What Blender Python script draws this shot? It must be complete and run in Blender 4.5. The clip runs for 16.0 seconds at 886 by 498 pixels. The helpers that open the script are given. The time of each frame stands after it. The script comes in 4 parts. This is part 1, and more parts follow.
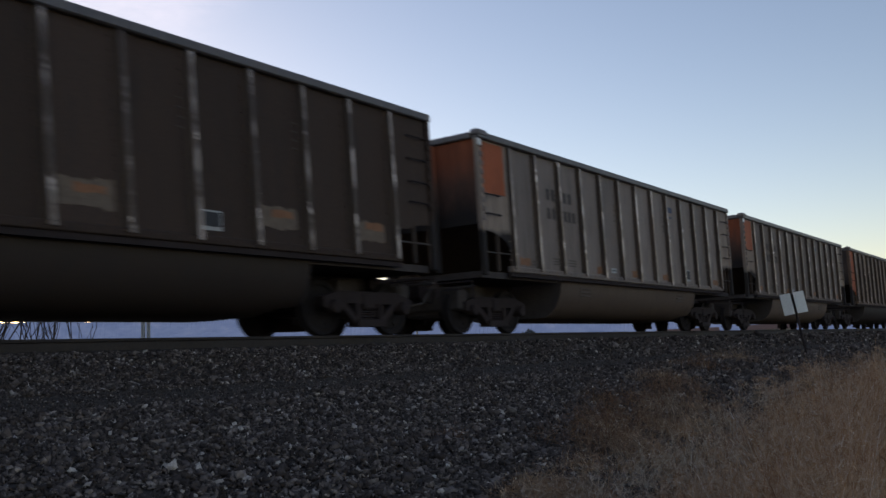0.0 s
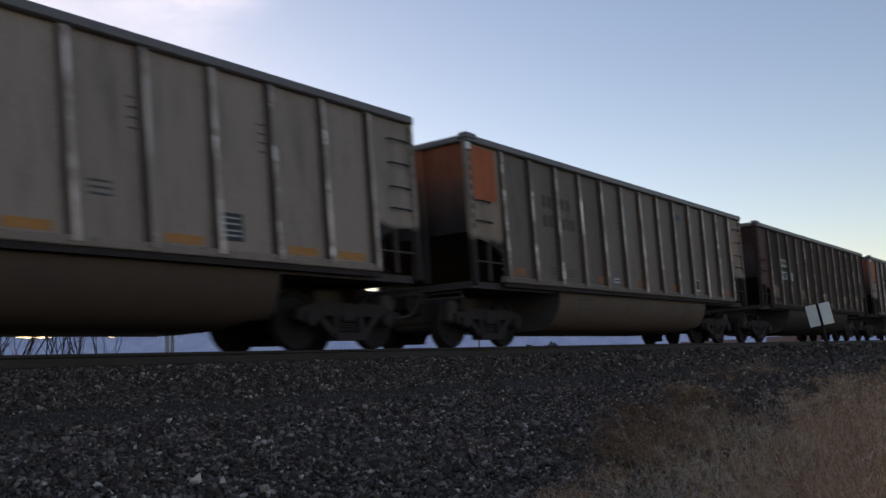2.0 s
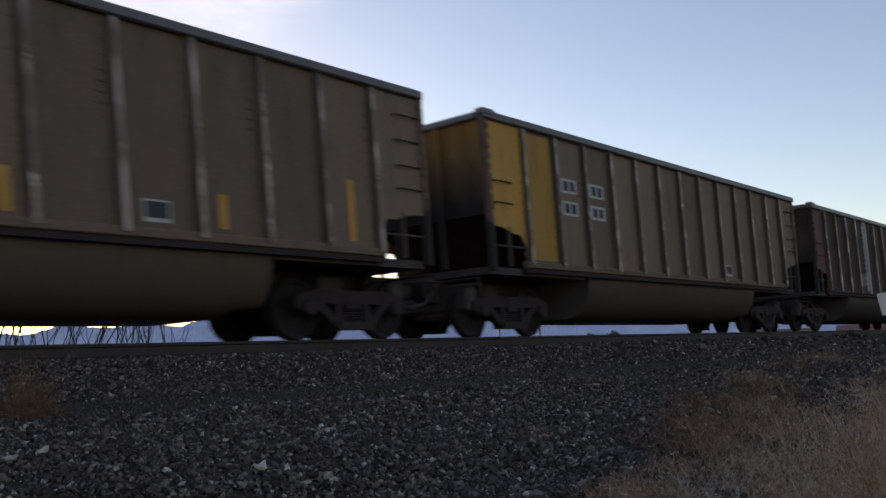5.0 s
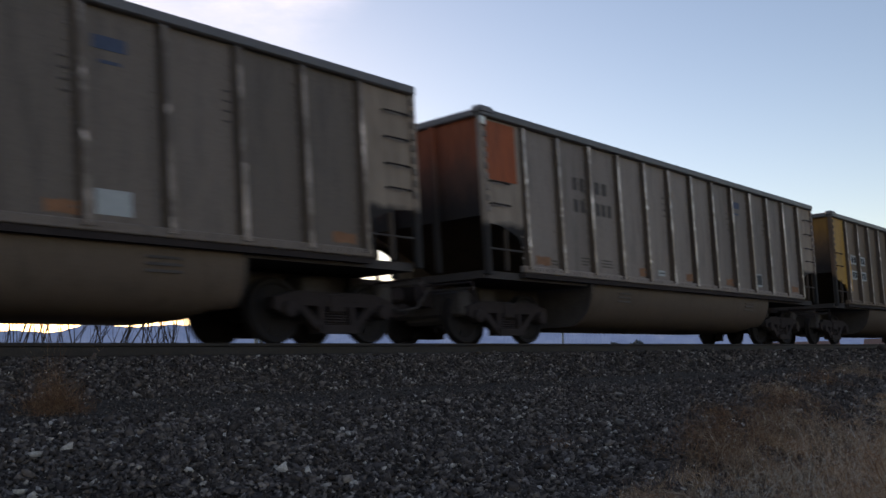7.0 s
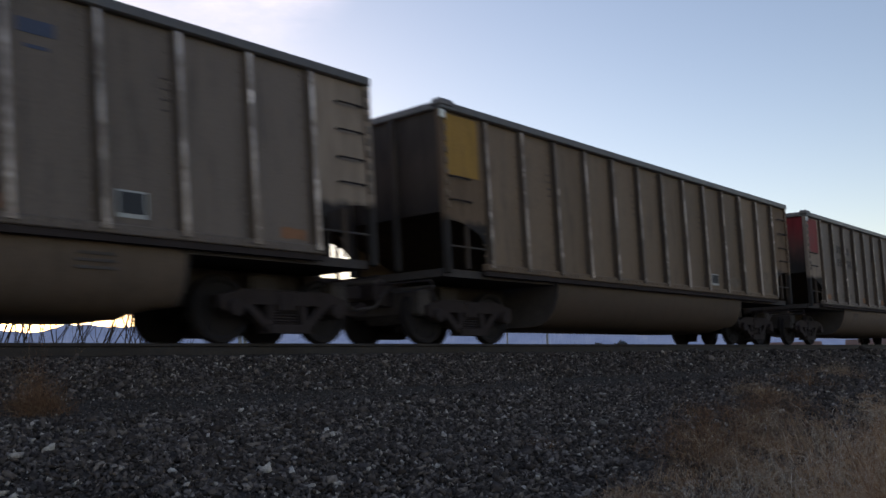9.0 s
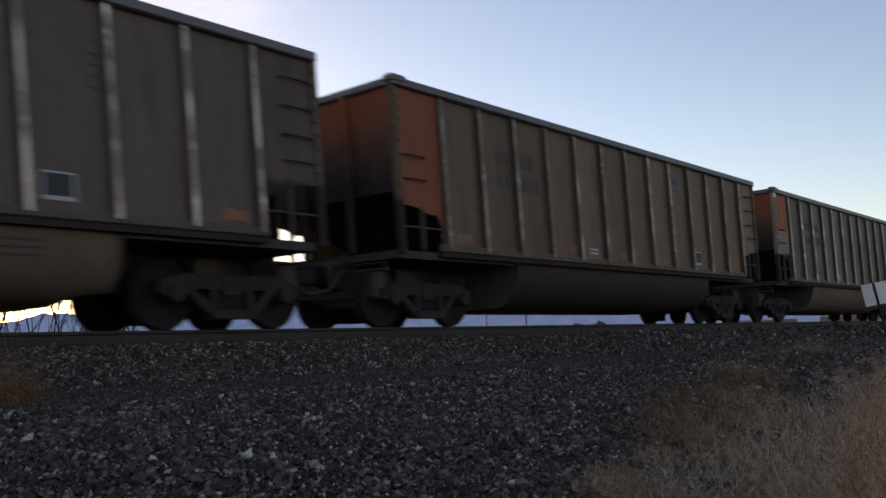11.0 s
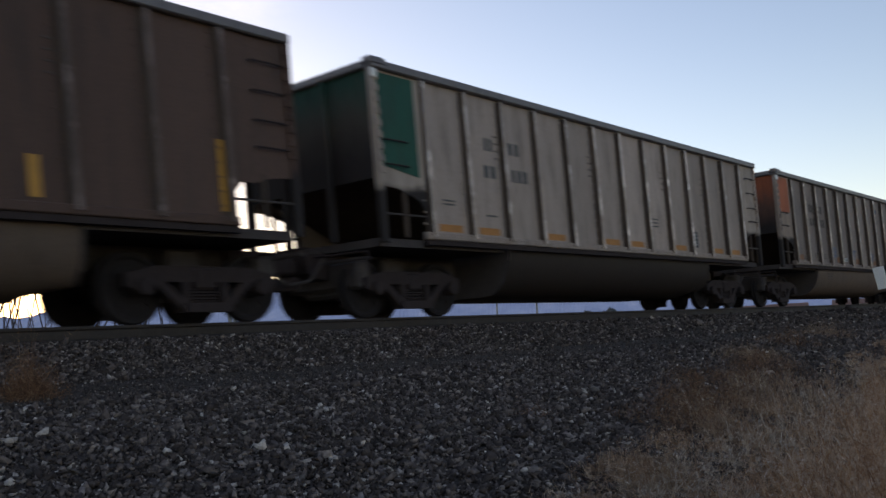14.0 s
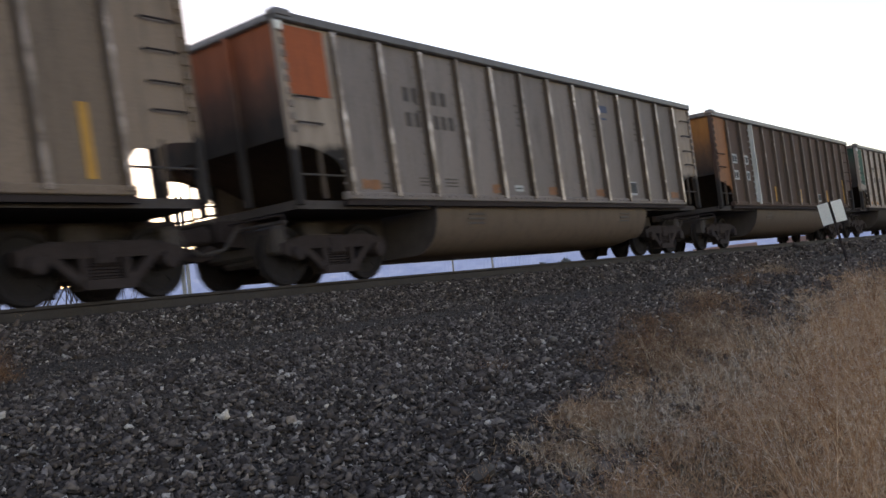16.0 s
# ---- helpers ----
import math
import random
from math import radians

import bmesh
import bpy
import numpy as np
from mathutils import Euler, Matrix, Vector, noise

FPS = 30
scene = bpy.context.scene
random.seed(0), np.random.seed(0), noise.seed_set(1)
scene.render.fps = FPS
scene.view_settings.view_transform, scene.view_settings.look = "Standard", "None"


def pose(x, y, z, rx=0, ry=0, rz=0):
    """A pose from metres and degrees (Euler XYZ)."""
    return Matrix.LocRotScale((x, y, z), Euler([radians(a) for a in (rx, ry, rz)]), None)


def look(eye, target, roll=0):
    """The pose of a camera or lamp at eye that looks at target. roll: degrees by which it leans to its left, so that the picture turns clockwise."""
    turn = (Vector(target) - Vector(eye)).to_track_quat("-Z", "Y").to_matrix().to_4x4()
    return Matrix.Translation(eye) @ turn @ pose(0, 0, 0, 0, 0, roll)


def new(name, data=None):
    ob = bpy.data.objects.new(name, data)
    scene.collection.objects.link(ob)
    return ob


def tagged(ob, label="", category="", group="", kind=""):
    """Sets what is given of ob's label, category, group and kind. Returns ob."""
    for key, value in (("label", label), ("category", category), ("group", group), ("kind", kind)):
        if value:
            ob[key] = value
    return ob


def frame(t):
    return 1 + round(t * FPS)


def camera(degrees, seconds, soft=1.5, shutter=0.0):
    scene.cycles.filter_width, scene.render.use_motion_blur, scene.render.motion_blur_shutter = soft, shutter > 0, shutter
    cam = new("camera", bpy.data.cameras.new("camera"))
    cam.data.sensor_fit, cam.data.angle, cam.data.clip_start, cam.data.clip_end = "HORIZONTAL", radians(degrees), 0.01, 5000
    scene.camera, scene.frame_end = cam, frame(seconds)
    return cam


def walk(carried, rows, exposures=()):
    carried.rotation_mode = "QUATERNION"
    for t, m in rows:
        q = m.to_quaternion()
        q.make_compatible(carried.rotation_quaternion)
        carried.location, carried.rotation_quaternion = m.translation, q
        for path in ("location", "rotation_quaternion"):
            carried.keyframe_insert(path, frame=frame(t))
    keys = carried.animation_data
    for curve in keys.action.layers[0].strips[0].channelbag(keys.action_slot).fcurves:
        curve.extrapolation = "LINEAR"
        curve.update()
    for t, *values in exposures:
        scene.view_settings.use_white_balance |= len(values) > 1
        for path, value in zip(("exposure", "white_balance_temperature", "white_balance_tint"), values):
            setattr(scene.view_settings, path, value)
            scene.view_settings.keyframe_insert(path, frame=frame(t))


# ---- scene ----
# x runs along the track (the train goes towards +x), y away from the camera, z up from the rail heads
EYE_Z = -0.346
NEAR_SIDE = 9.446          # the cars' near side
TRACK_Y = NEAR_SIDE + 1.6
PITCH = 16.18             # coupler to coupler
HALF = 7.32               # half a car body
WHEEL_R = 0.457

cam = camera(52.23, 16.0, shutter=1.0)
# a phone's shutter: the lines are read from top to bottom in 25 ms, each exposed for 8 ms
scene.cycles.rolling_shutter_type = "TOP"
scene.cycles.rolling_shutter_duration = 0.25

# seconds, yaw, pitch, roll
TURNS = [
    (0.0, -54.18, 6.50, 2.30),
    (0.5, -54.04, 6.67, 2.42),
    (1.0, -54.08, 6.88, 2.59),
    (1.5, -53.87, 7.13, 2.55),
    (2.0, -52.78, 7.39, 2.51),
    (2.5, -51.22, 7.11, 2.84),
    (3.0, -50.18, 6.63, 2.81),
    (5.5, -48.25, 7.17, 2.44),
    (6.0, -47.06, 7.68, 2.65),
    (6.5, -46.19, 7.63, 2.77),
    (7.0, -47.53, 7.26, 1.33),
    (7.5, -48.07, 7.24, 1.08),
    (8.0, -48.12, 7.40, 1.19),
    (10.5, -49.65, 6.53, 1.87),
    (11.0, -49.79, 6.15, 2.23),
    (11.5, -49.30, 6.28, 2.87),
    (12.0, -49.16, 6.38, 3.55),
    (12.5, -49.77, 6.22, 3.74),
    (13.0, -50.00, 5.69, 3.20),
    (13.5, -49.75, 5.66, 2.79),
    (14.0, -49.10, 5.51, 3.08),
    (14.5, -49.10, 4.36, 3.78),
    (15.0, -50.72, 3.53, 5.68),
    (15.5, -51.06, 2.91, 5.90),
    (16.0, -51.79, 2.66, 6.38),
]
EXPOSURES = [(0.0, 0.47, 6550, 26), (2.5, 0.5, 6550, 26), (6.0, 0.59, 6550, 25), (11.0, 0.6, 6650, 26), (14.0, 0.7, 6650, 26), (14.5, 0.95, 6550, 30), (15.0, 1.42, 6850, 27.5), (15.5, 1.4, 7000, 27), (16.0, 1.62, 7350, 28.5)]
walk(cam, [(t, pose(0, 0, EYE_Z, 90 + p, r, y)) for t, y, p, r in TURNS], EXPOSURES)

# ---------------------------------------------------------------- light
SUN_EL, SUN_AZ = 7.0, 20.0   # azimuth from +y towards +x
world = bpy.data.worlds.new("world")
scene.world = world
world.use_nodes = True
wn = world.node_tree
sky = wn.nodes.new("ShaderNodeTexSky")
sky.sky_type = "NISHITA"
sky.sun_disc = False
sky.sun_elevation, sky.sun_rotation = radians(SUN_EL), radians(SUN_AZ)
sky.altitude, sky.air_density, sky.dust_density, sky.ozone_density = 900, 1.0, 0.9, 1.0
# a thin bright wisp of cloud high over the train
tc = wn.nodes.new("ShaderNodeTexCoord")
mp = wn.nodes.new("ShaderNodeMapping")
mp.inputs["Scale"].default_value = (3.0, 3.0, 9.0)
wn.links.new(tc.outputs["Generated"], mp.inputs[0])
wisp = wn.nodes.new("ShaderNodeTexNoise")
wisp.inputs["Scale"].default_value, wisp.inputs["Detail"].default_value, wisp.inputs["Roughness"].default_value = 1.4, 7, 0.6
wn.links.new(mp.outputs[0], wisp.inputs["Vector"])
dot = wn.nodes.new("ShaderNodeVectorMath")
dot.operation = "DOT_PRODUCT"
dot.inputs[1].default_value = (math.sin(radians(33)) * math.cos(radians(27)), math.cos(radians(33)) * math.cos(radians(27)), math.sin(radians(27)))
wn.links.new(tc.outputs["Generated"], dot.inputs[0])
reach = wn.nodes.new("ShaderNodeMapRange")
reach.interpolation_type = "SMOOTHSTEP"
reach.inputs["From Min"].default_value, reach.inputs["From Max"].default_value = 0.982, 1.0
wn.links.new(dot.outputs["Value"], reach.inputs["Value"])
thick = wn.nodes.new("ShaderNodeMapRange")
thick.inputs["From Min"].default_value, thick.inputs["From Max"].default_value = 0.42, 0.66
wn.links.new(wisp.outputs["Fac"], thick.inputs["Value"])
veil = wn.nodes.new("ShaderNodeMath")
veil.operation = "MULTIPLY"
wn.links.new(reach.outputs[0], veil.inputs[0])
wn.links.new(thick.outputs[0], veil.inputs[1])
cloud = wn.nodes.new("ShaderNodeMix")
cloud.data_type = "RGBA"
cloud.inputs[7].default_value = (5.2, 5.2, 5.3, 1)
wn.links.new(veil.outputs[0], cloud.inputs[0])
wn.links.new(sky.outputs[0], cloud.inputs[6])
wn.links.new(cloud.outputs[2], wn.nodes["Background"].inputs[0])
wn.nodes["Background"].inputs[1].default_value = 0.15
sun_data = bpy.data.lights.new("sun", "SUN")
sun_data.energy, sun_data.angle, sun_data.color = 0.8, radians(10), (1.0, 0.86, 0.68)
sun = new("sun", sun_data)
_d = Vector((math.sin(radians(SUN_AZ)) * math.cos(radians(SUN_EL)), math.cos(radians(SUN_AZ)) * math.cos(radians(SUN_EL)), math.sin(radians(SUN_EL))))
sun.matrix_world = look(_d * 100, (0, 0, 0))


# ---------------------------------------------------------------- materials
def shader(name, rough=0.7, metal=0.0):
    m = bpy.data.materials.new(name)
    m.use_nodes = True
    nt = m.node_tree
    b = nt.nodes["Principled BSDF"]
    b.inputs["Roughness"].default_value, b.inputs["Metallic"].default_value = rough, metal
    b.inputs["Specular IOR Level"].default_value = 0.12 if rough > 0.7 else 0.5
    return m, nt, b


def node(nt, kind, **values):
    n = nt.nodes.new(kind)
    for k, val in values.items():
        n.inputs[k.replace("_", " ")].default_value = val
    return n


def coords(nt, scale=(1, 1, 1), shift=0.0):
    tc, mp = nt.nodes.new("ShaderNodeTexCoord"), nt.nodes.new("ShaderNodeMapping")
    nt.links.new(tc.outputs["Object"], mp.inputs[0])
    mp.inputs["Scale"].default_value = scale
    if shift:
        inf, mul = nt.nodes.new("ShaderNodeObjectInfo"), nt.nodes.new("ShaderNodeMath")
        mul.operation = "MULTIPLY"
        mul.inputs[1].default_value = shift
        nt.links.new(inf.outputs["Random"], mul.inputs[0])
        nt.links.new(mul.outputs[0], mp.inputs["Location"])
    return mp.outputs[0]


def noise_of(nt, vec, scale, detail=4.0, rough=0.6):
    n = node(nt, "ShaderNodeTexNoise", Scale=scale, Detail=detail, Roughness=rough)
    nt.links.new(vec, n.inputs["Vector"])
    return n.outputs["Fac"]


def ramp(nt, fac, stops):
    r = nt.nodes.new("ShaderNodeValToRGB")
    while len(r.color_ramp.elements) < len(stops):
        r.color_ramp.elements.new(0.5)
    for e, (p, c) in zip(r.color_ramp.elements, stops):
        e.position, e.color = p, (*c, 1) if len(c) == 3 else (c[0], c[0], c[0], 1)
    nt.links.new(fac, r.inputs[0])
    return r.outputs[0]


def mix(nt, fac, a, b, how="MIX"):
    m = nt.nodes.new("ShaderNodeMix")
    m.data_type, m.blend_type = "RGBA", how
    for sock, val in ((m.inputs[0], fac), (m.inputs[6], a), (m.inputs[7], b)):
        if isinstance(val, (int, float)):
            sock.default_value = val
        elif isinstance(val, tuple):
            sock.default_value = (*val, 1)
        else:
            nt.links.new(val, sock)
    return m.outputs[2]


def bump(nt, b, height, strength=0.3, dist=0.01):
    n = node(nt, "ShaderNodeBump", Strength=strength, Distance=dist)
    nt.links.new(height, n.inputs["Height"])
    nt.links.new(n.outputs[0], b.inputs["Normal"])


def tint(c, k):
    return tuple(min(1.0, x * k) for x in c)


MATS = {}


def paint(name, c, dust=(0.19, 0.142, 0.112), dusty=0.45, rough=0.55, metal=0.0, streak=True, worn_glint=None):
    """Weathered paint: vertical streaks of coal dust and road dust over a base colour, with fine speckle."""
    if name in MATS:
        return MATS[name]
    m, nt, b = shader(name, rough, metal)
    if not worn_glint and not metal:
        b.inputs["Specular IOR Level"].default_value = 0.2   # chalky, dust-covered paint
    v1 = coords(nt, (1.6, 1.6, 0.22) if streak else (1, 1, 1), 37.0)
    big = noise_of(nt, v1, 2.2, 5)
    col = mix(nt, ramp(nt, big, [(0.35, (0.0,)), (0.72, (dusty,))]), c, dust)
    v2 = coords(nt, (1, 1, 1), 11.0)
    fine = noise_of(nt, v2, 38, 3)
    col = mix(nt, ramp(nt, fine, [(0.42, (0.0,)), (0.75, (0.45,))]), col, tint(c, 0.45))
    soot = noise_of(nt, coords(nt, (3.5, 3.5, 0.5), 5.0), 1.7, 6, 0.7)
    col = mix(nt, ramp(nt, soot, [(0.5, (0.0,)), (0.8, (0.6,))]), col, (0.03, 0.028, 0.027))
    # stakes: rust, then bright patches that paint in sky reflections along with wear
    if worn_glint:
        rust = noise_of(nt, coords(nt, (0.3, 0.3, 0.8), 31.0), 1.6, 5, 0.65)
        col = mix(nt, ramp(nt, rust, [(0.48, (0.0,)), (0.64, (0.4,))]), col, (c[0] * 0.5, c[1] * 0.42, c[2] * 0.36))
        rub_glint = noise_of(nt, coords(nt, (0.25, 0.25, 0.9), 23.0), 1.9, 4, 0.6)
        col = mix(nt, ramp(nt, rub_glint, [(0.46, (0.0,)), (0.64, (0.7,))]), col, worn_glint)
        chips = noise_of(nt, coords(nt, (1.6, 1.6, 1.0), 13.0), 3.0, 3, 0.6)
        col = mix(nt, ramp(nt, chips, [(0.62, (0.0,)), (0.68, (0.9,))]), col, tint(worn_glint, 1.25))
    inf = nt.nodes.new("ShaderNodeObjectInfo")
    hsv = node(nt, "ShaderNodeHueSaturation")
    mr = node(nt, "ShaderNodeMapRange", To_Min=0.82, To_Max=1.18)
    nt.links.new(inf.outputs["Random"], mr.inputs["Value"])
    nt.links.new(mr.outputs[0], hsv.inputs["Value"])
    nt.links.new(col, hsv.inputs["Color"])
    nt.links.new(hsv.outputs[0], b.inputs["Base Color"])
    bump(nt, b, big, 0.25, 0.02)
    MATS[name] = m
    return m


def sooty(name, c, edge=2.15, soft=0.5):
    """End paint that coal soot has blackened from below, with a ragged edge."""
    if name in MATS:
        return MATS[name]
    m, nt, b = shader(name, 0.75)
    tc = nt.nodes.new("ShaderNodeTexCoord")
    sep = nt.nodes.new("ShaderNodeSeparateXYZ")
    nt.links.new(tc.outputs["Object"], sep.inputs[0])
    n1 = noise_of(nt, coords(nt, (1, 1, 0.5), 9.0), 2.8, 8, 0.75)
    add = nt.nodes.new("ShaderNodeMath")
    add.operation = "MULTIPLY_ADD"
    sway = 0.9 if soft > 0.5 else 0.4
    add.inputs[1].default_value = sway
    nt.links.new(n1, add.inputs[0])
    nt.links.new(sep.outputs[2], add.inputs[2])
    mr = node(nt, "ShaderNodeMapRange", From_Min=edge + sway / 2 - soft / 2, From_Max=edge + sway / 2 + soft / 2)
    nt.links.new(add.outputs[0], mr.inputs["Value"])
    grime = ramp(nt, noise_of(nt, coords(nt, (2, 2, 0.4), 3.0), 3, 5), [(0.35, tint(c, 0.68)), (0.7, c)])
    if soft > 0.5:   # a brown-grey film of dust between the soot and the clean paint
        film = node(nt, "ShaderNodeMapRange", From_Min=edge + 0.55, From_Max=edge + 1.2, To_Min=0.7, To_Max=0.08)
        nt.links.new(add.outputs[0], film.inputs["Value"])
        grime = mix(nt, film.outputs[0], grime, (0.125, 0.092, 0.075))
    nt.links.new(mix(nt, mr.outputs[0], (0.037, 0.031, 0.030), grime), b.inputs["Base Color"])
    bump(nt, b, n1, 0.2, 0.01)
    MATS[name] = m
    return m


def plain(name, c, rough=0.7, metal=0.0, vary=0.5, scale=9.0, bumps=0.3, island=False):
    if name in MATS:
        return MATS[name]
    m, nt, b = shader(name, rough, metal)
    n1 = noise_of(nt, coords(nt, (1, 1, 1), 7.0), scale, 5)
    n2 = noise_of(nt, coords(nt, (1, 1, 1), 7.0), scale * 7, 3)
    col = mix(nt, n1, tint(c, 1 - vary), tint(c, 1 + vary))
    col = mix(nt, ramp(nt, n2, [(0.4, (0.0,)), (0.7, (0.5,))]), col, tint(c, 0.5))
    nt.links.new(col, b.inputs["Base Color"])
    bump(nt, b, n2, bumps, 0.01)
    MATS[name] = m
    return m


def by_island(name, stops, rough=0.85, scale=60.0, patches=None, thin=0.0):
    """Many small pieces in one mesh: each takes its own colour."""
    m, nt, b = shader(name, rough)
    geo = nt.nodes.new("ShaderNodeNewGeometry")
    col = ramp(nt, geo.outputs["Random Per Island"], stops)
    if patches:
        n0 = noise_of(nt, coords(nt), 1.5, 3)
        col = mix(nt, ramp(nt, n0, [(0.45, (0.0,)), (0.65, (0.55,))]), col, patches)
    n1 = noise_of(nt, coords(nt), scale, 3)
    col = mix(nt, ramp(nt, n1, [(0.35, (0.0,)), (0.7, (0.55,))]), col, (0.03, 0.024, 0.021))
    nt.links.new(col, b.inputs["Base Color"])
    if thin:   # thin dry blades let some light through
        leaf = nt.nodes.new("ShaderNodeBsdfTranslucent")
        nt.links.new(col, leaf.inputs[0])
        both = nt.nodes.new("ShaderNodeMixShader")
        both.inputs[0].default_value = thin
        nt.links.new(b.outputs[0], both.inputs[1])
        nt.links.new(leaf.outputs[0], both.inputs[2])
        nt.links.new(both.outputs[0], nt.nodes["Material Output"].inputs[0])
    MATS[name] = m
    return m


STEEL = plain("dark_steel", (0.046, 0.034, 0.033), 0.85, 0.0, 0.5, 5)
BLACK = plain("soot_shade_black", (0.082, 0.068, 0.065), 0.85, 0.0, 0.4, 4)
RAIL = plain("rusty_rail", (0.042, 0.031, 0.026), 0.7, 0.2, 0.5, 6)
TREAD = plain("wheel_steel", (0.029, 0.024, 0.024), 0.85, 0.0, 0.3, 9)
WHITE = plain("sign_white", (0.88, 0.85, 0.80), 0.6, 0.0, 0.08, 6, 0.1)
PLATE = plain("stencil_white", (0.46, 0.455, 0.45), 0.7, 0.0, 0.2, 12, 0.1)
INK = plain("stencil_black", (0.035, 0.035, 0.04), 0.7, 0.0, 0.3, 12, 0.1)
FADED = plain("stencil_faded", (0.074, 0.055, 0.047), 0.7, 0.0, 0.3, 12, 0.1)
FAINT = plain("stencil_faint", (0.105, 0.080, 0.068), 0.7, 0.0, 0.3, 12, 0.1)
MARK = plain("stencil_grey", (0.085, 0.083, 0.082), 0.7, 0.0, 0.3, 12, 0.1)
BLUE = plain("faded_blue", (0.06, 0.075, 0.13), 0.7, 0.0, 0.3, 12, 0.1)
YELLOW = plain("yellow_marker", (0.55, 0.26, 0.035), 0.6, 0.0, 0.25, 10, 0.1)
AMBER = plain("amber_marker", (0.46, 0.19, 0.045), 0.65, 0.0, 0.4, 8, 0.1)
ORANGE = plain("orange_marker", (0.285, 0.118, 0.052), 0.65, 0.0, 0.6, 8, 0.1)
TAN = plain("tan_patch", (0.20, 0.15, 0.115), 0.75, 0.0, 0.5, 7, 0.1)
HAZE = plain("faded_spray", (0.17, 0.19, 0.25), 0.75, 0.0, 0.4, 5, 0.1)
PALE = plain("pale_patch", (0.42, 0.385, 0.35), 0.75, 0.0, 0.3, 5, 0.1)


# ---------------------------------------------------------------- mesh helpers
def link(name, me, parent=None, label="", m=None):
    ob = new(name, me)
    if parent is not None:
        ob.parent = parent
    if m is not None:
        ob.matrix_basis = m
    if label:
        ob["label"] = label
    return ob


CACHE = {}


def part(name, bm, material, parent, label="", m=None):
    """One mesh object under a thing or part. bm: a bmesh, or a key and a maker for a mesh that alike pieces share."""
    if isinstance(bm, tuple):
        key = (bm[0], material.name)
        if key not in CACHE:
            CACHE[key] = part_mesh(name, bm[1](), material)
        return link(name, CACHE[key], parent, label, m)
    return link(name, part_mesh(name, bm, material), parent, label, m)


def part_mesh(name, bm, material):
    bmesh.ops.recalc_face_normals(bm, faces=bm.faces)
    me = bpy.data.meshes.new(name)
    bm.to_mesh(me)
    bm.free()
    me.materials.append(material)
    return me


def box(bm, x0, x1, y0, y1, z0, z1, bev=0.0):
    r = bmesh.ops.create_cube(bm, size=1)
    bmesh.ops.scale(bm, vec=(x1 - x0, y1 - y0, z1 - z0), verts=r["verts"])
    bmesh.ops.translate(bm, vec=((x0 + x1) / 2, (y0 + y1) / 2, (z0 + z1) / 2), verts=r["verts"])
    if bev:
        es = {e for vv in r["verts"] for e in vv.link_edges}
        bmesh.ops.bevel(bm, geom=list(es), offset=bev, segments=1, affect="EDGES")
    return bm


def boxed(*a, bev=0.0):
    return box(bmesh.new(), *a, bev=bev)


def prism(bm, pts, axis, a, b):
    """A plane outline (2D points) drawn along an axis from a to b."""
    def at(p, q):
        return {"x": (q, *p), "y": (p[0], q, p[1]), "z": (*p, q)}[axis]
    v0 = [bm.verts.new(at(p, a)) for p in pts]
    v1 = [bm.verts.new(at(p, b)) for p in pts]
    n = len(pts)
    bm.faces.new(v0)
    bm.faces.new(v1[::-1])
    for i in range(n):
        bm.faces.new((v0[i], v1[i], v1[(i + 1) % n], v0[(i + 1) % n]))
    return bm


def rod(bm, a, b, r, n=8):
    a, b = Vector(a), Vector(b)
    q = (b - a).to_track_quat("Z", "Y").to_matrix()
    rings = []
    for p in (a, b):
        rings.append([bm.verts.new(p + q @ Vector((r * math.cos(k * 2 * math.pi / n), r * math.sin(k * 2 * math.pi / n), 0))) for k in range(n)])
    for k in range(n):
        bm.faces.new((rings[0][k], rings[0][(k + 1) % n], rings[1][(k + 1) % n], rings[1][k]))
    bm.faces.new(rings[0][::-1])
    bm.faces.new(rings[1])
    return bm


def lathe(profile, axis="y", n=24):
    """A turned shape from (radius, along) pairs."""
    bm = bmesh.new()
    rings = []
    for r, h in profile:
        ring = []
        for k in range(n):
            c, s = r * math.cos(k * 2 * math.pi / n), r * math.sin(k * 2 * math.pi / n)
            ring.append(bm.verts.new((c, h, s) if axis == "y" else (c, s, h)))
        rings.append(ring)
    for p, q in zip(rings, rings[1:]):
        for k in range(n):
            bm.faces.new((p[k], p[(k + 1) % n], q[(k + 1) % n], q[k]))
    bm.faces.new(rings[0])
    bm.faces.new(rings[-1][::-1])
    return bm


def raw_mesh(name, verts, faces_quads=None, tris=None):
    """A mesh straight from arrays of corners and quads or triangles."""
    me = bpy.data.meshes.new(name)
    idx = faces_quads if faces_quads is not None else tris
    k = idx.shape[1]
    me.vertices.add(len(verts))
    me.vertices.foreach_set("co", verts.astype(np.float32).ravel())
    me.loops.add(idx.size)
    me.loops.foreach_set("vertex_index", idx.astype(np.int32).ravel())
    me.polygons.add(len(idx))
    me.polygons.foreach_set("loop_start", (np.arange(len(idx)) * k).astype(np.int32))
    me.update(calc_edges=True)
    me.validate()
    return me


# ---------------------------------------------------------------- ground
PROFILE = [(-400, -1.6), (-6, -1.6), (0.0, -1.55), (2.2, -1.36), (4.2, -1.05), (6.6, -0.70), (7.7, -0.63), (8.3, -0.56), (9.35, -0.235),
           (9.7, -0.20), (TRACK_Y, -0.20), (TRACK_Y + 1.3, -0.20), (TRACK_Y + 3, -0.8), (TRACK_Y + 8, -1.2), (4600, -2.0)]


def ground_z(y):
    return np.interp(y, [p[0] for p in PROFILE], [p[1] for p in PROFILE])


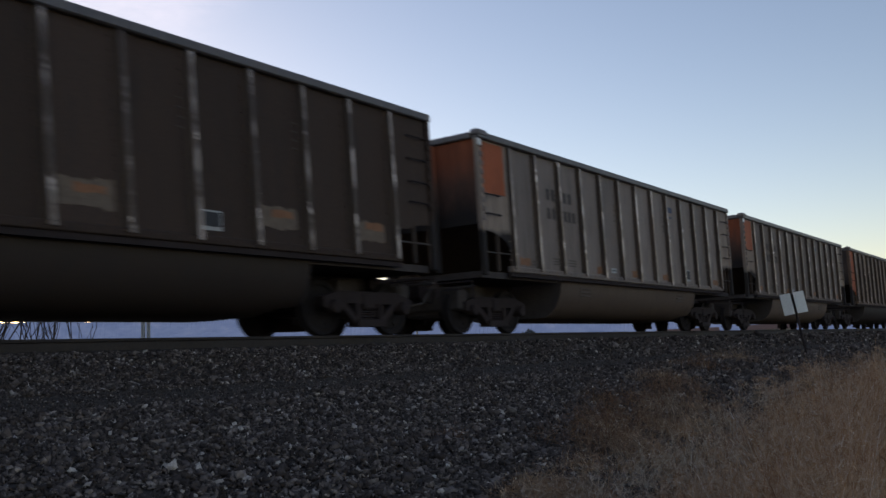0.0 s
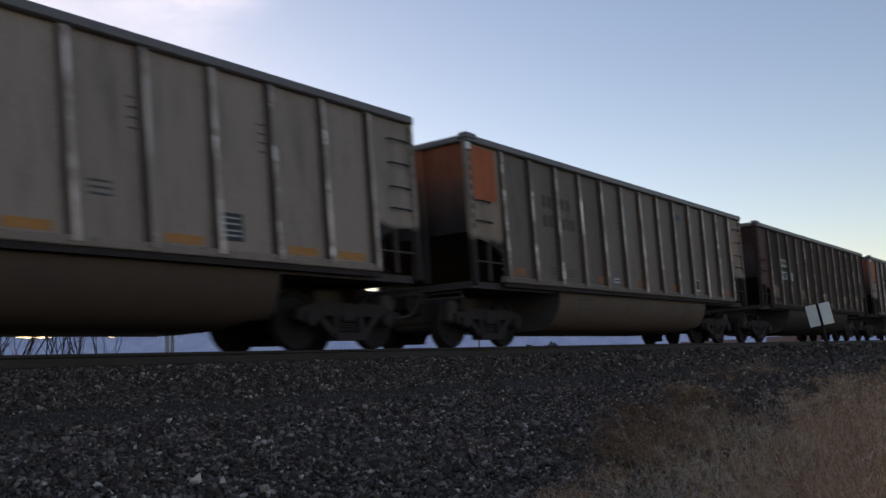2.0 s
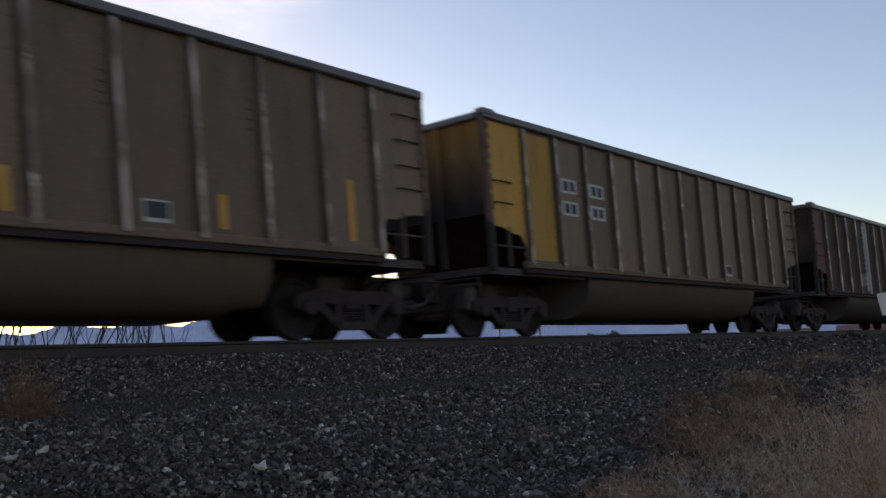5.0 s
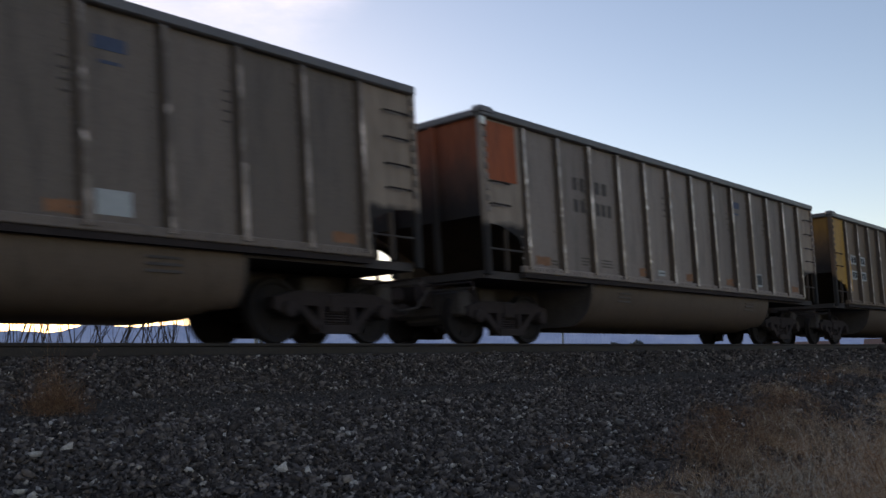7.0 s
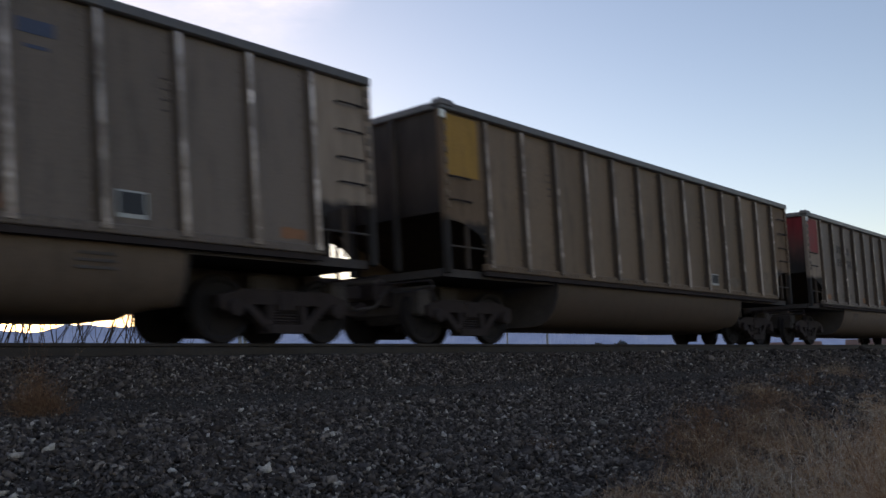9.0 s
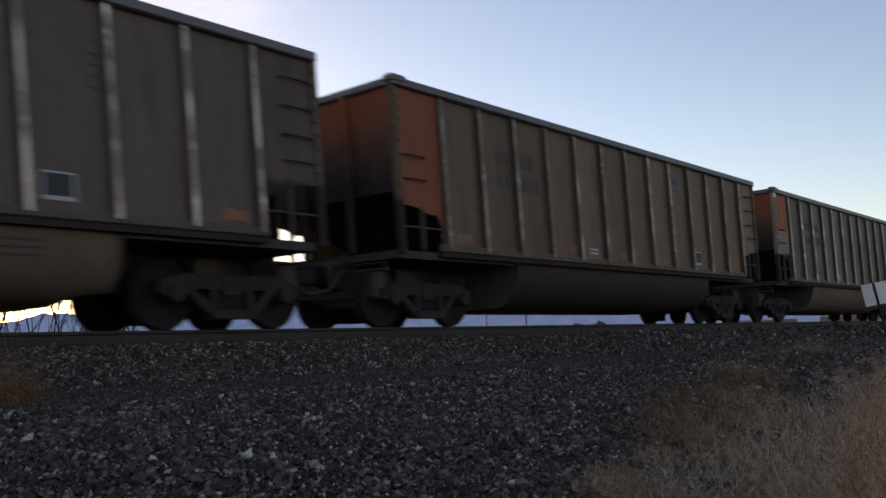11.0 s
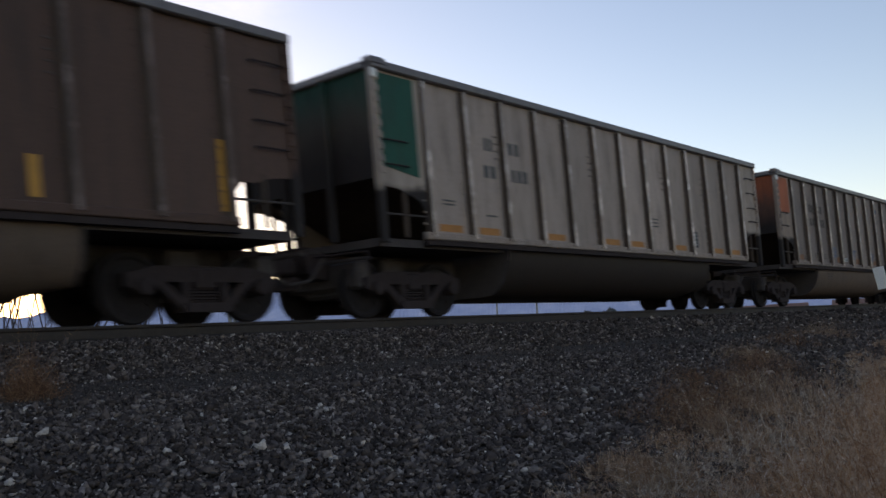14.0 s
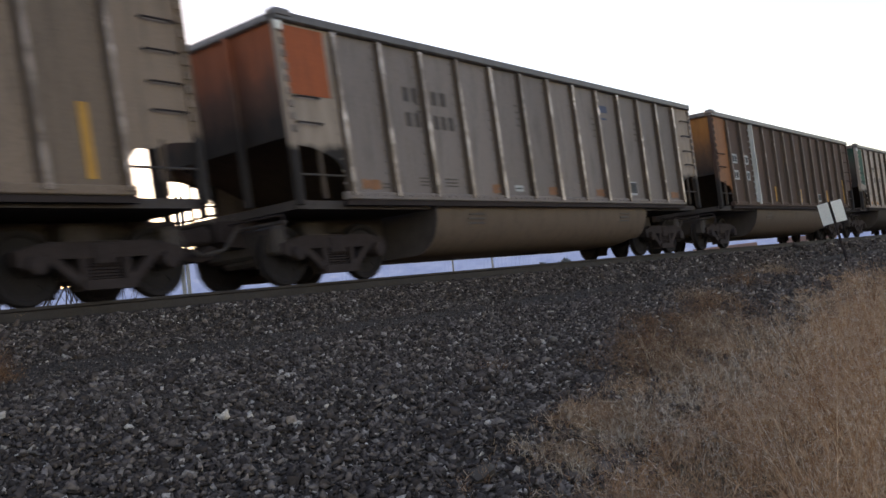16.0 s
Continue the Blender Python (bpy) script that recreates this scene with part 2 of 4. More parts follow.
def uneven(x, y):
    return 0.035 * noise.noise((x * 0.55, y * 0.55, 3.0)) + 0.02 * noise.noise((x * 1.7, y * 1.7, 8.0))


def lie(x, y):
    """The ground's height at a place."""
    k = 1.0 if 0.5 < y < 9.3 else 0.0
    fade = min(1, max(0, (9.3 - y) / 0.6)) if y < 9.3 else 0
    return float(ground_z(y)) + k * fade * uneven(x, y)


def ground_material():
    m, nt, b = shader("ground_cover", 0.95)
    geo = nt.nodes.new("ShaderNodeNewGeometry")
    sep = nt.nodes.new("ShaderNodeSeparateXYZ")
    nt.links.new(geo.outputs["Position"], sep.inputs[0])
    vec = geo.outputs["Position"]
    cells = node(nt, "ShaderNodeTexVoronoi", Scale=22.0)
    nt.links.new(vec, cells.inputs["Vector"])
    stone = ramp(nt, cells.outputs["Color"], [(0.0, (0.045, 0.037, 0.032)), (0.7, (0.095, 0.078, 0.068)), (1.0, (0.20, 0.165, 0.14))])
    n1 = noise_of(nt, vec, 1.3, 6)
    stone = mix(nt, n1, stone, (0.066, 0.054, 0.047))
    soil = ramp(nt, noise_of(nt, vec, 0.7, 6), [(0.3, (0.055, 0.042, 0.030)), (0.7, (0.125, 0.094, 0.060))])
    near = node(nt, "ShaderNodeMapRange", From_Min=2.2, From_Max=3.4)
    nt.links.new(sep.outputs[1], near.inputs["Value"])
    far = node(nt, "ShaderNodeMapRange", From_Min=TRACK_Y + 5, From_Max=TRACK_Y + 9, To_Min=1.0, To_Max=0.0)
    nt.links.new(sep.outputs[1], far.inputs["Value"])
    mul = nt.nodes.new("ShaderNodeMath")
    mul.operation = "MULTIPLY"
    nt.links.new(near.outputs[0], mul.inputs[0])
    nt.links.new(far.outputs[0], mul.inputs[1])
    nt.links.new(mix(nt, mul.outputs[0], soil, stone), b.inputs["Base Color"])
    bump(nt, b, cells.outputs["Distance"], 0.8, 0.03)
    return m


def build_ground():
    xs = np.concatenate([[-4000, -800, -200, -60, -20, -8], np.arange(-4, 26, 0.4), np.arange(26, 70, 4), [90, 140, 260, 700, 4000]])
    ys = np.concatenate([[-4000, -400, -60, -12, -6, -3], np.arange(-1, 9.2, 0.3), [9.3, 9.7, TRACK_Y, TRACK_Y + 1.3, TRACK_Y + 2, TRACK_Y + 3, TRACK_Y + 5, TRACK_Y + 8, 40, 90, 250, 900, 4500]])
    verts = np.array([(x, y, lie(x, y) - 0.012) for y in ys for x in xs])
    nx, ny = len(xs), len(ys)
    i, j = np.meshgrid(np.arange(nx - 1), np.arange(ny - 1))
    p = (j * nx + i).ravel()
    me = raw_mesh("ground", verts, np.stack([p, p + 1, p + nx + 1, p + nx], 1))
    me.materials.append(ground_material())
    tagged(link("ground", me), "dark trackside gravel falling away from the rails into dry soil", "ground", kind="structure")


build_ground()


def build_rail(y):
    prof = [(-0.07, 0), (0.07, 0), (0.07, 0.012), (0.012, 0.035), (0.012, 0.135), (0.037, 0.15), (0.037, 0.178), (0.03, 0.186), (-0.03, 0.186), (-0.037, 0.178), (-0.037, 0.15), (-0.012, 0.135), (-0.012, 0.035), (-0.07, 0.012)]
    bm = prism(bmesh.new(), [(a, z - 0.187) for a, z in prof], "x", -120, 400)
    me = part_mesh("rail", bm, RAIL)
    ob = link("rail", me, m=pose(0, y, 0))
    tagged(ob, "rust-brown steel rail lying on the gravel bed", "rail", "rails of the track", "structure")


build_rail(TRACK_Y - 0.755)
build_rail(TRACK_Y + 0.755)


# ---------------------------------------------------------------- coal cars
RIBS = [-HALF + 1.14 + k * 1.03 for k in range(13)]
TOP, SILL = 3.90, 1.22


def rib_mesh():
    """A hat-shaped side stake, broad at the foot, its face rounded."""
    bm = bmesh.new()
    secs = []
    for z, w, d in ((SILL + 0.02, 0.054, 0.12), (1.9, 0.052, 0.115), (2.6, 0.048, 0.11), (TOP - 0.16, 0.046, 0.10)):
        pts = [(-w - 0.03, 0.0), (-w * 0.9, -0.012), (-w * 0.72, -d * 0.9), (-w * 0.55, -d), (w * 0.55, -d), (w * 0.72, -d * 0.9), (w * 0.9, -0.012), (w + 0.03, 0.0)]
        secs.append([bm.verts.new((a, q, z)) for a, q in pts])
    for p, q in zip(secs, secs[1:]):
        for k in range(7):
            # one flank takes the darker second material: its shade and dust as colour
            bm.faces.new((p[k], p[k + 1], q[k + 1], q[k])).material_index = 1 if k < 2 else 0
    bm.faces.new(secs[0])
    bm.faces.new(secs[-1][::-1])
    return bm


def rivets_mesh():
    """Bolt heads down the flange of every stake and along the sill."""
    bm = bmesh.new()
    for x in RIBS:
        for k in range(13):
            z = SILL + 0.22 + k * 0.185
            prism(bm, [(x - 0.132, z - 0.012), (x - 0.115, z - 0.018), (x - 0.098, z - 0.012), (x - 0.098, z + 0.012), (x - 0.115, z + 0.018), (x - 0.132, z + 0.012)], "y", -1.621, -1.598)
        for k in range(5) if x < RIBS[-1] else ():
            u = x + 0.13 + k * 0.19
            prism(bm, [(u - 0.015, SILL + 0.02), (u + 0.015, SILL + 0.02), (u + 0.015, SILL + 0.05), (u - 0.015, SILL + 0.05)], "y", -1.688, -1.668)
    return bm


def belly_mesh():
    """The rounded tubs that hang between the trucks."""
    bm = bmesh.new()
    x0, x1 = 3.34 - HALF, 11.55 - HALF
    secs = []
    for x, k in ((x0, 0.95), (x0 + 0.06, 0.98), (x0 + 0.14, 1.0), (x0 + 0.7, 1.0), (0.38, 1.0), (0.4, 0.985), (0.44, 0.985), (0.46, 1.0), (x1 - 0.62, 1.0), (x1 - 0.52, 0.985), (x1 - 0.36, 0.9), (x1 - 0.26, 0.84), (x1 - 0.03, 0.84), (x1, 0.82)):
        ring = []
        for i in range(17):
            t = math.pi * i / 16
            c, s = math.cos(t), math.sin(t)
            y = -1.5 * math.copysign(abs(c) ** 0.40, c)
            z = SILL - 0.02 - 0.93 * min(abs(s) ** 1.0, k)
            ring.append(bm.verts.new((x, y, z)))
        secs.append(ring)
    for p, q in zip(secs, secs[1:]):
        for k in range(16):
            bm.faces.new((p[k], p[k + 1], q[k + 1], q[k]))
    for fc in bm.faces:
        fc.smooth = True
    return bm


def belly_cap(x, k, e):
    """The slope sheet that closes a tub's end, its shade and soot drawn as dark colour."""
    def make():
        bm = bmesh.new()
        ring = []
        for i in range(17):
            t = math.pi * i / 16
            c, s = math.cos(t), math.sin(t)
            ring.append((-1.5 * math.copysign(abs(c) ** 0.40, c), SILL - 0.02 - 0.93 * min(abs(s) ** 1.0, k)))
        return prism(bm, ring, "x", x, x + e * 0.02)
    return make


def side_frame_mesh():
    """A cast truck side frame with its two window openings and spring nest."""
    bm = bmesh.new()
    y0, y1 = -0.08, 0.08
    prism(bm, [(-1.12, 0.46), (-1.12, 0.62), (-0.72, 0.72), (0.72, 0.72), (1.12, 0.62), (1.12, 0.46), (0.98, 0.40), (0.78, 0.52), (-0.78, 0.52), (-0.98, 0.40)], "y", y0, y1)
    prism(bm, [(-0.80, 0.55), (-0.62, 0.55), (-0.28, 0.24), (-0.34, 0.14)], "y", y0, y1)
    prism(bm, [(0.80, 0.55), (0.62, 0.55), (0.28, 0.24), (0.34, 0.14)], "y", y0, y1)
    prism(bm, [(-0.36, 0.13), (0.36, 0.13), (0.36, 0.25), (-0.36, 0.25)], "y", y0 - 0.05, y1 + 0.05)
    prism(bm, [(-0.34, 0.24), (-0.24, 0.24), (-0.24, 0.55), (-0.34, 0.55)], "y", y0, y1)
    prism(bm, [(0.34, 0.24), (0.24, 0.24), (0.24, 0.55), (0.34, 0.55)], "y", y0, y1)
    return bm


def spring_mesh():
    return lathe([(0.045, 0.0), (0.07, 0.015), (0.05, 0.03), (0.07, 0.05), (0.05, 0.07), (0.07, 0.09), (0.05, 0.11), (0.07, 0.13), (0.05, 0.15), (0.07, 0.17), (0.045, 0.19)], "z", 10)


def wheelset_mesh():
    bm = lathe([(0.08, -1.05), (0.08, -0.82), (0.12, -0.81), (0.13, -0.785), (0.2, -0.765), (0.36, -0.75), (0.395, -0.79), (WHEEL_R - 0.012, -0.795), (WHEEL_R, -0.78),
                (WHEEL_R, -0.70), (WHEEL_R + 0.025, -0.69), (WHEEL_R + 0.02, -0.665), (0.39, -0.66), (0.36, -0.70), (0.14, -0.68), (0.085, -0.6), (0.08, 0.0),
                (0.085, 0.6), (0.14, 0.68), (0.36, 0.70), (0.39, 0.66), (WHEEL_R + 0.02, 0.665), (WHEEL_R + 0.025, 0.69), (WHEEL_R, 0.70), (WHEEL_R, 0.78),
                (WHEEL_R - 0.012, 0.795), (0.395, 0.79), (0.36, 0.75), (0.2, 0.765), (0.13, 0.785), (0.12, 0.81), (0.08, 0.82), (0.08, 1.05)], "y", 28)
    for k in range(4):   # raised casting marks on the plate, so that the turning shows
        a = k * math.pi / 2
        c, s = 0.28 * math.cos(a), 0.28 * math.sin(a)
        box(bm, c - 0.035, c + 0.035, -0.772, -0.75, s - 0.02, s + 0.02)
    return bm


def rung_mesh(length):
    def make():
        bm = bmesh.new()
        rod(bm, (0, -0.07, 0), (length, -0.07, 0), 0.014, 6)
        rod(bm, (0, 0, 0), (0, -0.075, 0), 0.014, 6)
        rod(bm, (length, 0, 0), (length, -0.075, 0), 0.014, 6)
        return bm
    return make


def truck(car, x):
    t = link("truck", None, car, "sooty cast-steel truck", pose(x, 0, 0))
    part("bolster", ("bolster", lambda: boxed(-0.17, 0.17, -1.1, 1.1, 0.42, 0.70, bev=0.03)), STEEL, t)
    for s in (-1, 1):
        part("side_frame", ("side_frame", side_frame_mesh), STEEL, t, m=pose(0, s * 0.99, 0))
        for sx in (-0.13, 0.0, 0.13):
            part("spring", ("spring", spring_mesh), STEEL, t, m=pose(sx, s * 1.0, 0.25))
        for wx in (-0.89, 0.89):
            part("bearing_cap", ("bearing_cap", lambda: lathe([(0.06, -0.1), (0.11, -0.09), (0.12, 0.0), (0.12, 0.12)], "y", 14)), STEEL, t, m=pose(wx, s * 1.06, WHEEL_R) @ (pose(0, 0, 0) if s < 0 else pose(0, 0, 0, 0, 0, 180)))
    wheels = []
    for wx in (-0.89, 0.89):
        wheels.append((part("wheelset", ("wheelset", wheelset_mesh), TREAD, t, m=pose(wx, 0, WHEEL_R)), wx))
    return wheels


def bars(car, x, z, w, h, count, mat, gap=0.4):
    """Lettering as plain bars, one for each sign."""
    step = w / count
    for k in range(count):
        part("lettering_bar", ("bar%.2f_%.2f" % (step, h), lambda: boxed(0, step * (1 - gap), -0.004, 0.004, 0, h)), mat, car, m=pose(x + k * step, -1.606, z))


def patch(name, car, x0, x1, z0, z1, mat, y=-1.604, label=""):
    part(name, boxed(x0, x1, y - 0.003, y + 0.003, z0, z1), mat, car, label)


def worn_patch(name, car, x0, x1, z0, z1, mat, seed, y=-1.604, label="", wear=0.05):
    """A paint patch whose outline has flaked and faded."""
    rng = random.Random(seed)
    n = 7
    low = [(x0 + (x1 - x0) * k / n, z0 + rng.uniform(-0.6, 0.6) * wear) for k in range(n + 1)]
    top = [(x1 - (x1 - x0) * k / n, z1 + rng.uniform(-1, 0.5) * wear) for k in range(n + 1)]
    part(name, prism(bmesh.new(), low + top, "y", y - 0.003, y + 0.003), mat, car, label)


WHEELS = []
CARS = []


def coal_car(n, body, ribs, panel, end, belly, label, full_panel=False):
    car = tagged(new("coal_car"), label, "coal car", "coal cars of the train")
    L, R_, y = -HALF, HALF, 1.6
    a, b = RIBS[0], RIBS[-1]
    # side sheets, one to a bay, with the ribs over their seams
    for i in range(12):
        part("side_panel", ("bay", lambda: boxed(0.0, 1.026, -0.02, 0.02, SILL, TOP - 0.1)), body, car, m=pose(RIBS[i] + 0.002, -y + 0.02, 0))
    part("far_side", ("far_side", lambda: boxed(a, b, y - 0.04, y, SILL, TOP - 0.1)), body, car)
    for s in (-1, 1):
        for x in RIBS:
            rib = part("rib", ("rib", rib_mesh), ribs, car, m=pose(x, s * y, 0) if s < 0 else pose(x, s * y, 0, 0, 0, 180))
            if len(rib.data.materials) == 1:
                rib.data.materials.append(CAKED_SHADE)
        # short slotted brackets beside some of the stakes
        for i in (2, 5, 8, 10) if s < 0 else ():
            for k in range(4):
                part("bracket", ("bracket", lambda: boxed(-0.05, 0.05, -0.012, 0.0, -0.013, 0.013, bev=0.004)), FADED, car, m=pose(RIBS[i] - 0.16, -y, 3.18 - 0.13 * k - 0.04 * (i % 3)))
        # top rim, side sill
        part("top_rim", ("rim%d" % s, lambda: boxed(L, R_, s * y - 0.1, s * y + 0.1, TOP - 0.14, TOP, bev=0.02)), RIM, car)
        part("side_sill", ("sill%d" % s, lambda: boxed(a - 0.12, b + 0.12, s * y - 0.07, s * y + 0.07, SILL - 0.03, SILL + 0.09, bev=0.015)), body, car)
        # an added dark strip stands in for the shade under the sill
        part("sill_channel", ("channel%d" % s, lambda: boxed(a - 0.12, b + 0.12, s * y - 0.035, s * y + 0.055, 1.105, SILL - 0.034)), STEEL, car)
        # end bays: cut away below along a slant
        for e in (-1, 1):
            x0, x1 = (L + 0.06, a) if e < 0 else (R_ - 0.06, b)
            low = 1.98 if not full_panel else 1.9
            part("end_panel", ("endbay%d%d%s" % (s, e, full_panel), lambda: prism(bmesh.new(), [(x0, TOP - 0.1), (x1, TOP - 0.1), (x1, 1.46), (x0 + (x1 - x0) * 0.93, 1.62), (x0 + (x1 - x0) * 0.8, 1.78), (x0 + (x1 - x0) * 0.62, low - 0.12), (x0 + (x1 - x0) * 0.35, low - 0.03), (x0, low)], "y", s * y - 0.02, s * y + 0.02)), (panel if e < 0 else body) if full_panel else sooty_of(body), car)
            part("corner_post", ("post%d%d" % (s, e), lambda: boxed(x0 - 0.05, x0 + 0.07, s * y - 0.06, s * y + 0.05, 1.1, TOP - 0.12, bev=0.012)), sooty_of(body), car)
            part("post", ("inpost%d%d" % (s, e), lambda: boxed(x0 + (0.5 if e < 0 else -0.55), x0 + (0.55 if e < 0 else -0.5), s * y - 0.03, s * y + 0.03, 1.2, 1.9)), CAKED_SHADE, car)
            part("step_rail", ("steprail%d%d" % (s, e), lambda: rod(bmesh.new(), (x0, s * y, 1.55), (x1, s * y, 1.55), 0.018, 6)), BLACK, car)
    deep = 2.16 if panel is P_GREEN else 2.72
    if not full_panel and panel is not None:
        part("color_panel", prism(bmesh.new(), [(L + 0.16, 3.72), (L + 0.95, 3.72), (L + 0.95, deep), (L + 0.16, deep + (0.12 if deep < 2.5 else 0))], "y", -y - 0.032, -y - 0.022), panel, car, "painted end panel")
    tagged(part("rivets", ("rivets", rivets_mesh), body, car), kind="stuff")
    for e in (-1, 1):
        xe = L + 0.06 if e < 0 else R_ - 0.06
        xi = a + 0.1 if e < 0 else b - 0.1
        part("end_sheet", ("end%d" % e, lambda: boxed(min(xe, xe - e * 0.05), max(xe, xe - e * 0.05), -y, y, 2.1, TOP - 0.05)), end, car)
        part("end_rim", ("endrim%d" % e, lambda: boxed(min(xe - 0.08, xe + 0.08), max(xe - 0.08, xe + 0.08), -y + 0.1, y - 0.1, TOP - 0.13, TOP - 0.002, bev=0.02)), RIM, car)
        for yy in (-0.55, 0.55):
            part("end_stake", ("estake%d" % e, lambda: boxed(min(xe, xe + e * 0.1), max(xe, xe + e * 0.1), -0.06, 0.06, 1.2, TOP - 0.14, bev=0.015)), end, car, m=pose(0, yy, 0))
        part("slope_sheet", ("slope%d" % e, lambda: prism(bmesh.new(), [(xe, 2.34), (xe - e * 0.05, 2.34), (xi - e * 1.2, 1.3), (xi - e * 1.25, 1.3)], "y", -y + 0.03, y - 0.03)), CAKED_SHADE, car)
        part("platform", ("platform%d" % e, lambda: boxed(min(xe, xe - e * 3.1), max(xe, xe - e * 3.1), -y + 0.105, y - 0.105, 1.06, 1.186)), BLACK, car)
        part("coupler", ("coupler%d" % e, lambda: box(boxed(min(xe - e * 0.4, e * 7.9), max(xe - e * 0.4, e * 7.9), -0.09, 0.09, 0.78, 0.95, bev=0.02), min(e * 7.8, e * 8.12), max(e * 7.8, e * 8.12), -0.16, 0.16, 0.72, 1.0, 0.04)), STEEL, car)
        part("draft_box", ("draft%d" % e, lambda: prism(bmesh.new(), [(e * 7.0, 0.60), (e * 7.62, 0.66), (e * 7.72, 0.74), (e * 7.72, 1.04), (e * 7.0, 1.04)], "y", -0.34, 0.34)), STEEL, car)
        part("coupler_shelf", ("shelf%d" % e, lambda: prism(bmesh.new(), [(e * 7.72, 0.66), (e * 7.80, 0.50), (e * 8.10, 0.46), (e * 8.10, 0.56), (e * 7.86, 0.70)], "y", -0.18, 0.18)), STEEL, car)
        part("uncoupling_lever", ("lever%d" % e, lambda: rod(rod(bmesh.new(), (e * 7.50, -1.45, 0.98), (e * 7.56, -0.35, 0.98), 0.018, 6), (e * 7.50, -1.45, 0.98), (e * 7.50, -1.48, 0.62), 0.018, 6)), STEEL, car)
        part("brake_hose", ("hose%d" % e, lambda: rod(rod(bmesh.new(), (e * 7.5, -0.5, 0.95), (e * 7.8, -0.45, 0.6), 0.03, 7), (e * 7.8, -0.45, 0.6), (e * 8.05, -0.3, 0.55), 0.03, 7)), BLACK, car)
        part("brake_rigging", ("rigging%d" % e, lambda: box(box(boxed(min(e * 7.0, e * 7.3), max(e * 7.0, e * 7.3), -1.0, 1.0, 0.45, 0.9, bev=0.05), min(e * 5.2, e * 7.2), max(e * 5.2, e * 7.2), -0.45, 0.45, 0.34, 0.8, 0.06), e * 7.45 - 0.03, e * 7.45 + 0.03, -1.45, 1.2, 0.86, 0.91, 0.01)), BLACK, car)
        part("bolster_beam", ("bbeam%d" % e, lambda: boxed(e * 6.08 - 0.25, e * 6.08 + 0.25, -0.6, 0.6, 0.66, 1.0, bev=0.04)), BLACK, car)
        # grab irons
        zs = (3.42, 3.02, 2.62, 2.26) if e > 0 else (2.68, 2.30)
        for z in zs:
            part("grab_iron", ("rung", rung_mesh(0.46)), STEEL, car, m=pose(13.98 - HALF if e > 0 else L + 0.2, -1.62, z))
        for k in range(9):
            part("bolt_plate", ("tooth", lambda: boxed(-0.035, 0.035, -0.02, 0.02, -0.05, 0.05, bev=0.008)), body, car, m=pose(xe - e * 0.03, -1.67, 2.2 + k * 0.18))
    part("center_sill", ("csill", lambda: boxed(-7.4, 7.4, -0.2, 0.2, 0.72, 1.1)), BLACK, car)
    part("belly", ("belly", belly_mesh), belly, car, "rounded tub bottom")
    for bx in (4.5 - HALF, 10.4 - HALF) if belly is BELLY_GREY else ():
        for bz, by in ((0.98, -1.485), (0.90, -1.469), (0.82, -1.449)):
            part("lettering_bar", ("bellybar", lambda: boxed(-0.24, 0.24, -0.004, 0.004, -0.018, 0.018)), FADED, car, m=pose(bx, by - 0.006, bz, -12))
    if not full_panel:
        part("corner_cap", ("cornercap", lambda: boxed(-HALF - 0.01, -HALF + 0.11, -1.695, -1.66, TOP - 0.28, TOP - 0.15, bev=0.005)), WHITE, car)
    for s in (-1, 1):
        part("rim_corner", ("rimcorner%d" % s, lambda: boxed(L - 0.03, L + 0.34, s * 1.6 - 0.115, s * 1.6 + 0.115, TOP - 0.10, TOP + 0.045, bev=0.04)), RIM, car)
    # the tub ends get their own dark material, which paints in their shade
    part("belly_end", ("bellyend0", belly_cap(3.32 - HALF, 0.95, -1)), BLACK, car)
    part("belly_end", ("bellyend1", belly_cap(11.57 - HALF, 0.82, 1)), BLACK, car)
    for x in (L + 1.24, R_ - 1.24):
        WHEELS.extend(truck(car, x))
    CARS.append((car, n))
    return car


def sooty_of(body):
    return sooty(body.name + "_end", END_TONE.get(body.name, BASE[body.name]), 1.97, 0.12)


BASE = {}
END_TONE = {"grey_side": (0.36, 0.27, 0.213), "silver_side": (0.38, 0.29, 0.235), "lead_side": (0.40, 0.31, 0.255), "light_side": (0.34, 0.27, 0.225), "pale_side": (0.46, 0.37, 0.31)}


def coat(name, c, **k):
    BASE[name] = c
    return paint(name, c, **k)


GREY = coat("grey_side", (0.193, 0.147, 0.125), dusty=0.4)
SLATE = coat("slate_side", (0.140, 0.101, 0.086), dusty=0.35)
SILVER = coat("silver_side", (0.275, 0.215, 0.189), dusty=0.4)
LEAD = coat("lead_side", (0.215, 0.174, 0.160), dusty=0.35)
OCHRE = coat("ochre_side", (0.205, 0.134, 0.090), dusty=0.35, dust=(0.235, 0.165, 0.115))
SAND = coat("sand_side", (0.225, 0.158, 0.118), dusty=0.35, dust=(0.25, 0.18, 0.135))
GREY_RIB = coat("grey_rib", (0.25, 0.19, 0.162), rough=0.36, metal=0.5, dusty=0.3, worn_glint=(0.72, 0.59, 0.53))
LIGHT = coat("light_side", (0.335, 0.258, 0.217), dusty=0.25, dust=(0.24, 0.18, 0.145))
CHALK = coat("pale_side", (0.42, 0.328, 0.281), dusty=0.3, dust=(0.32, 0.245, 0.2))
LIGHT_RIB = coat("light_rib", (0.40, 0.31, 0.265), rough=0.4, metal=0.3, dusty=0.3, worn_glint=(0.82, 0.68, 0.62))
DARK = coat("dark_side", (0.066, 0.042, 0.032), dusty=0.15, dust=(0.080, 0.047, 0.033), rough=0.7)
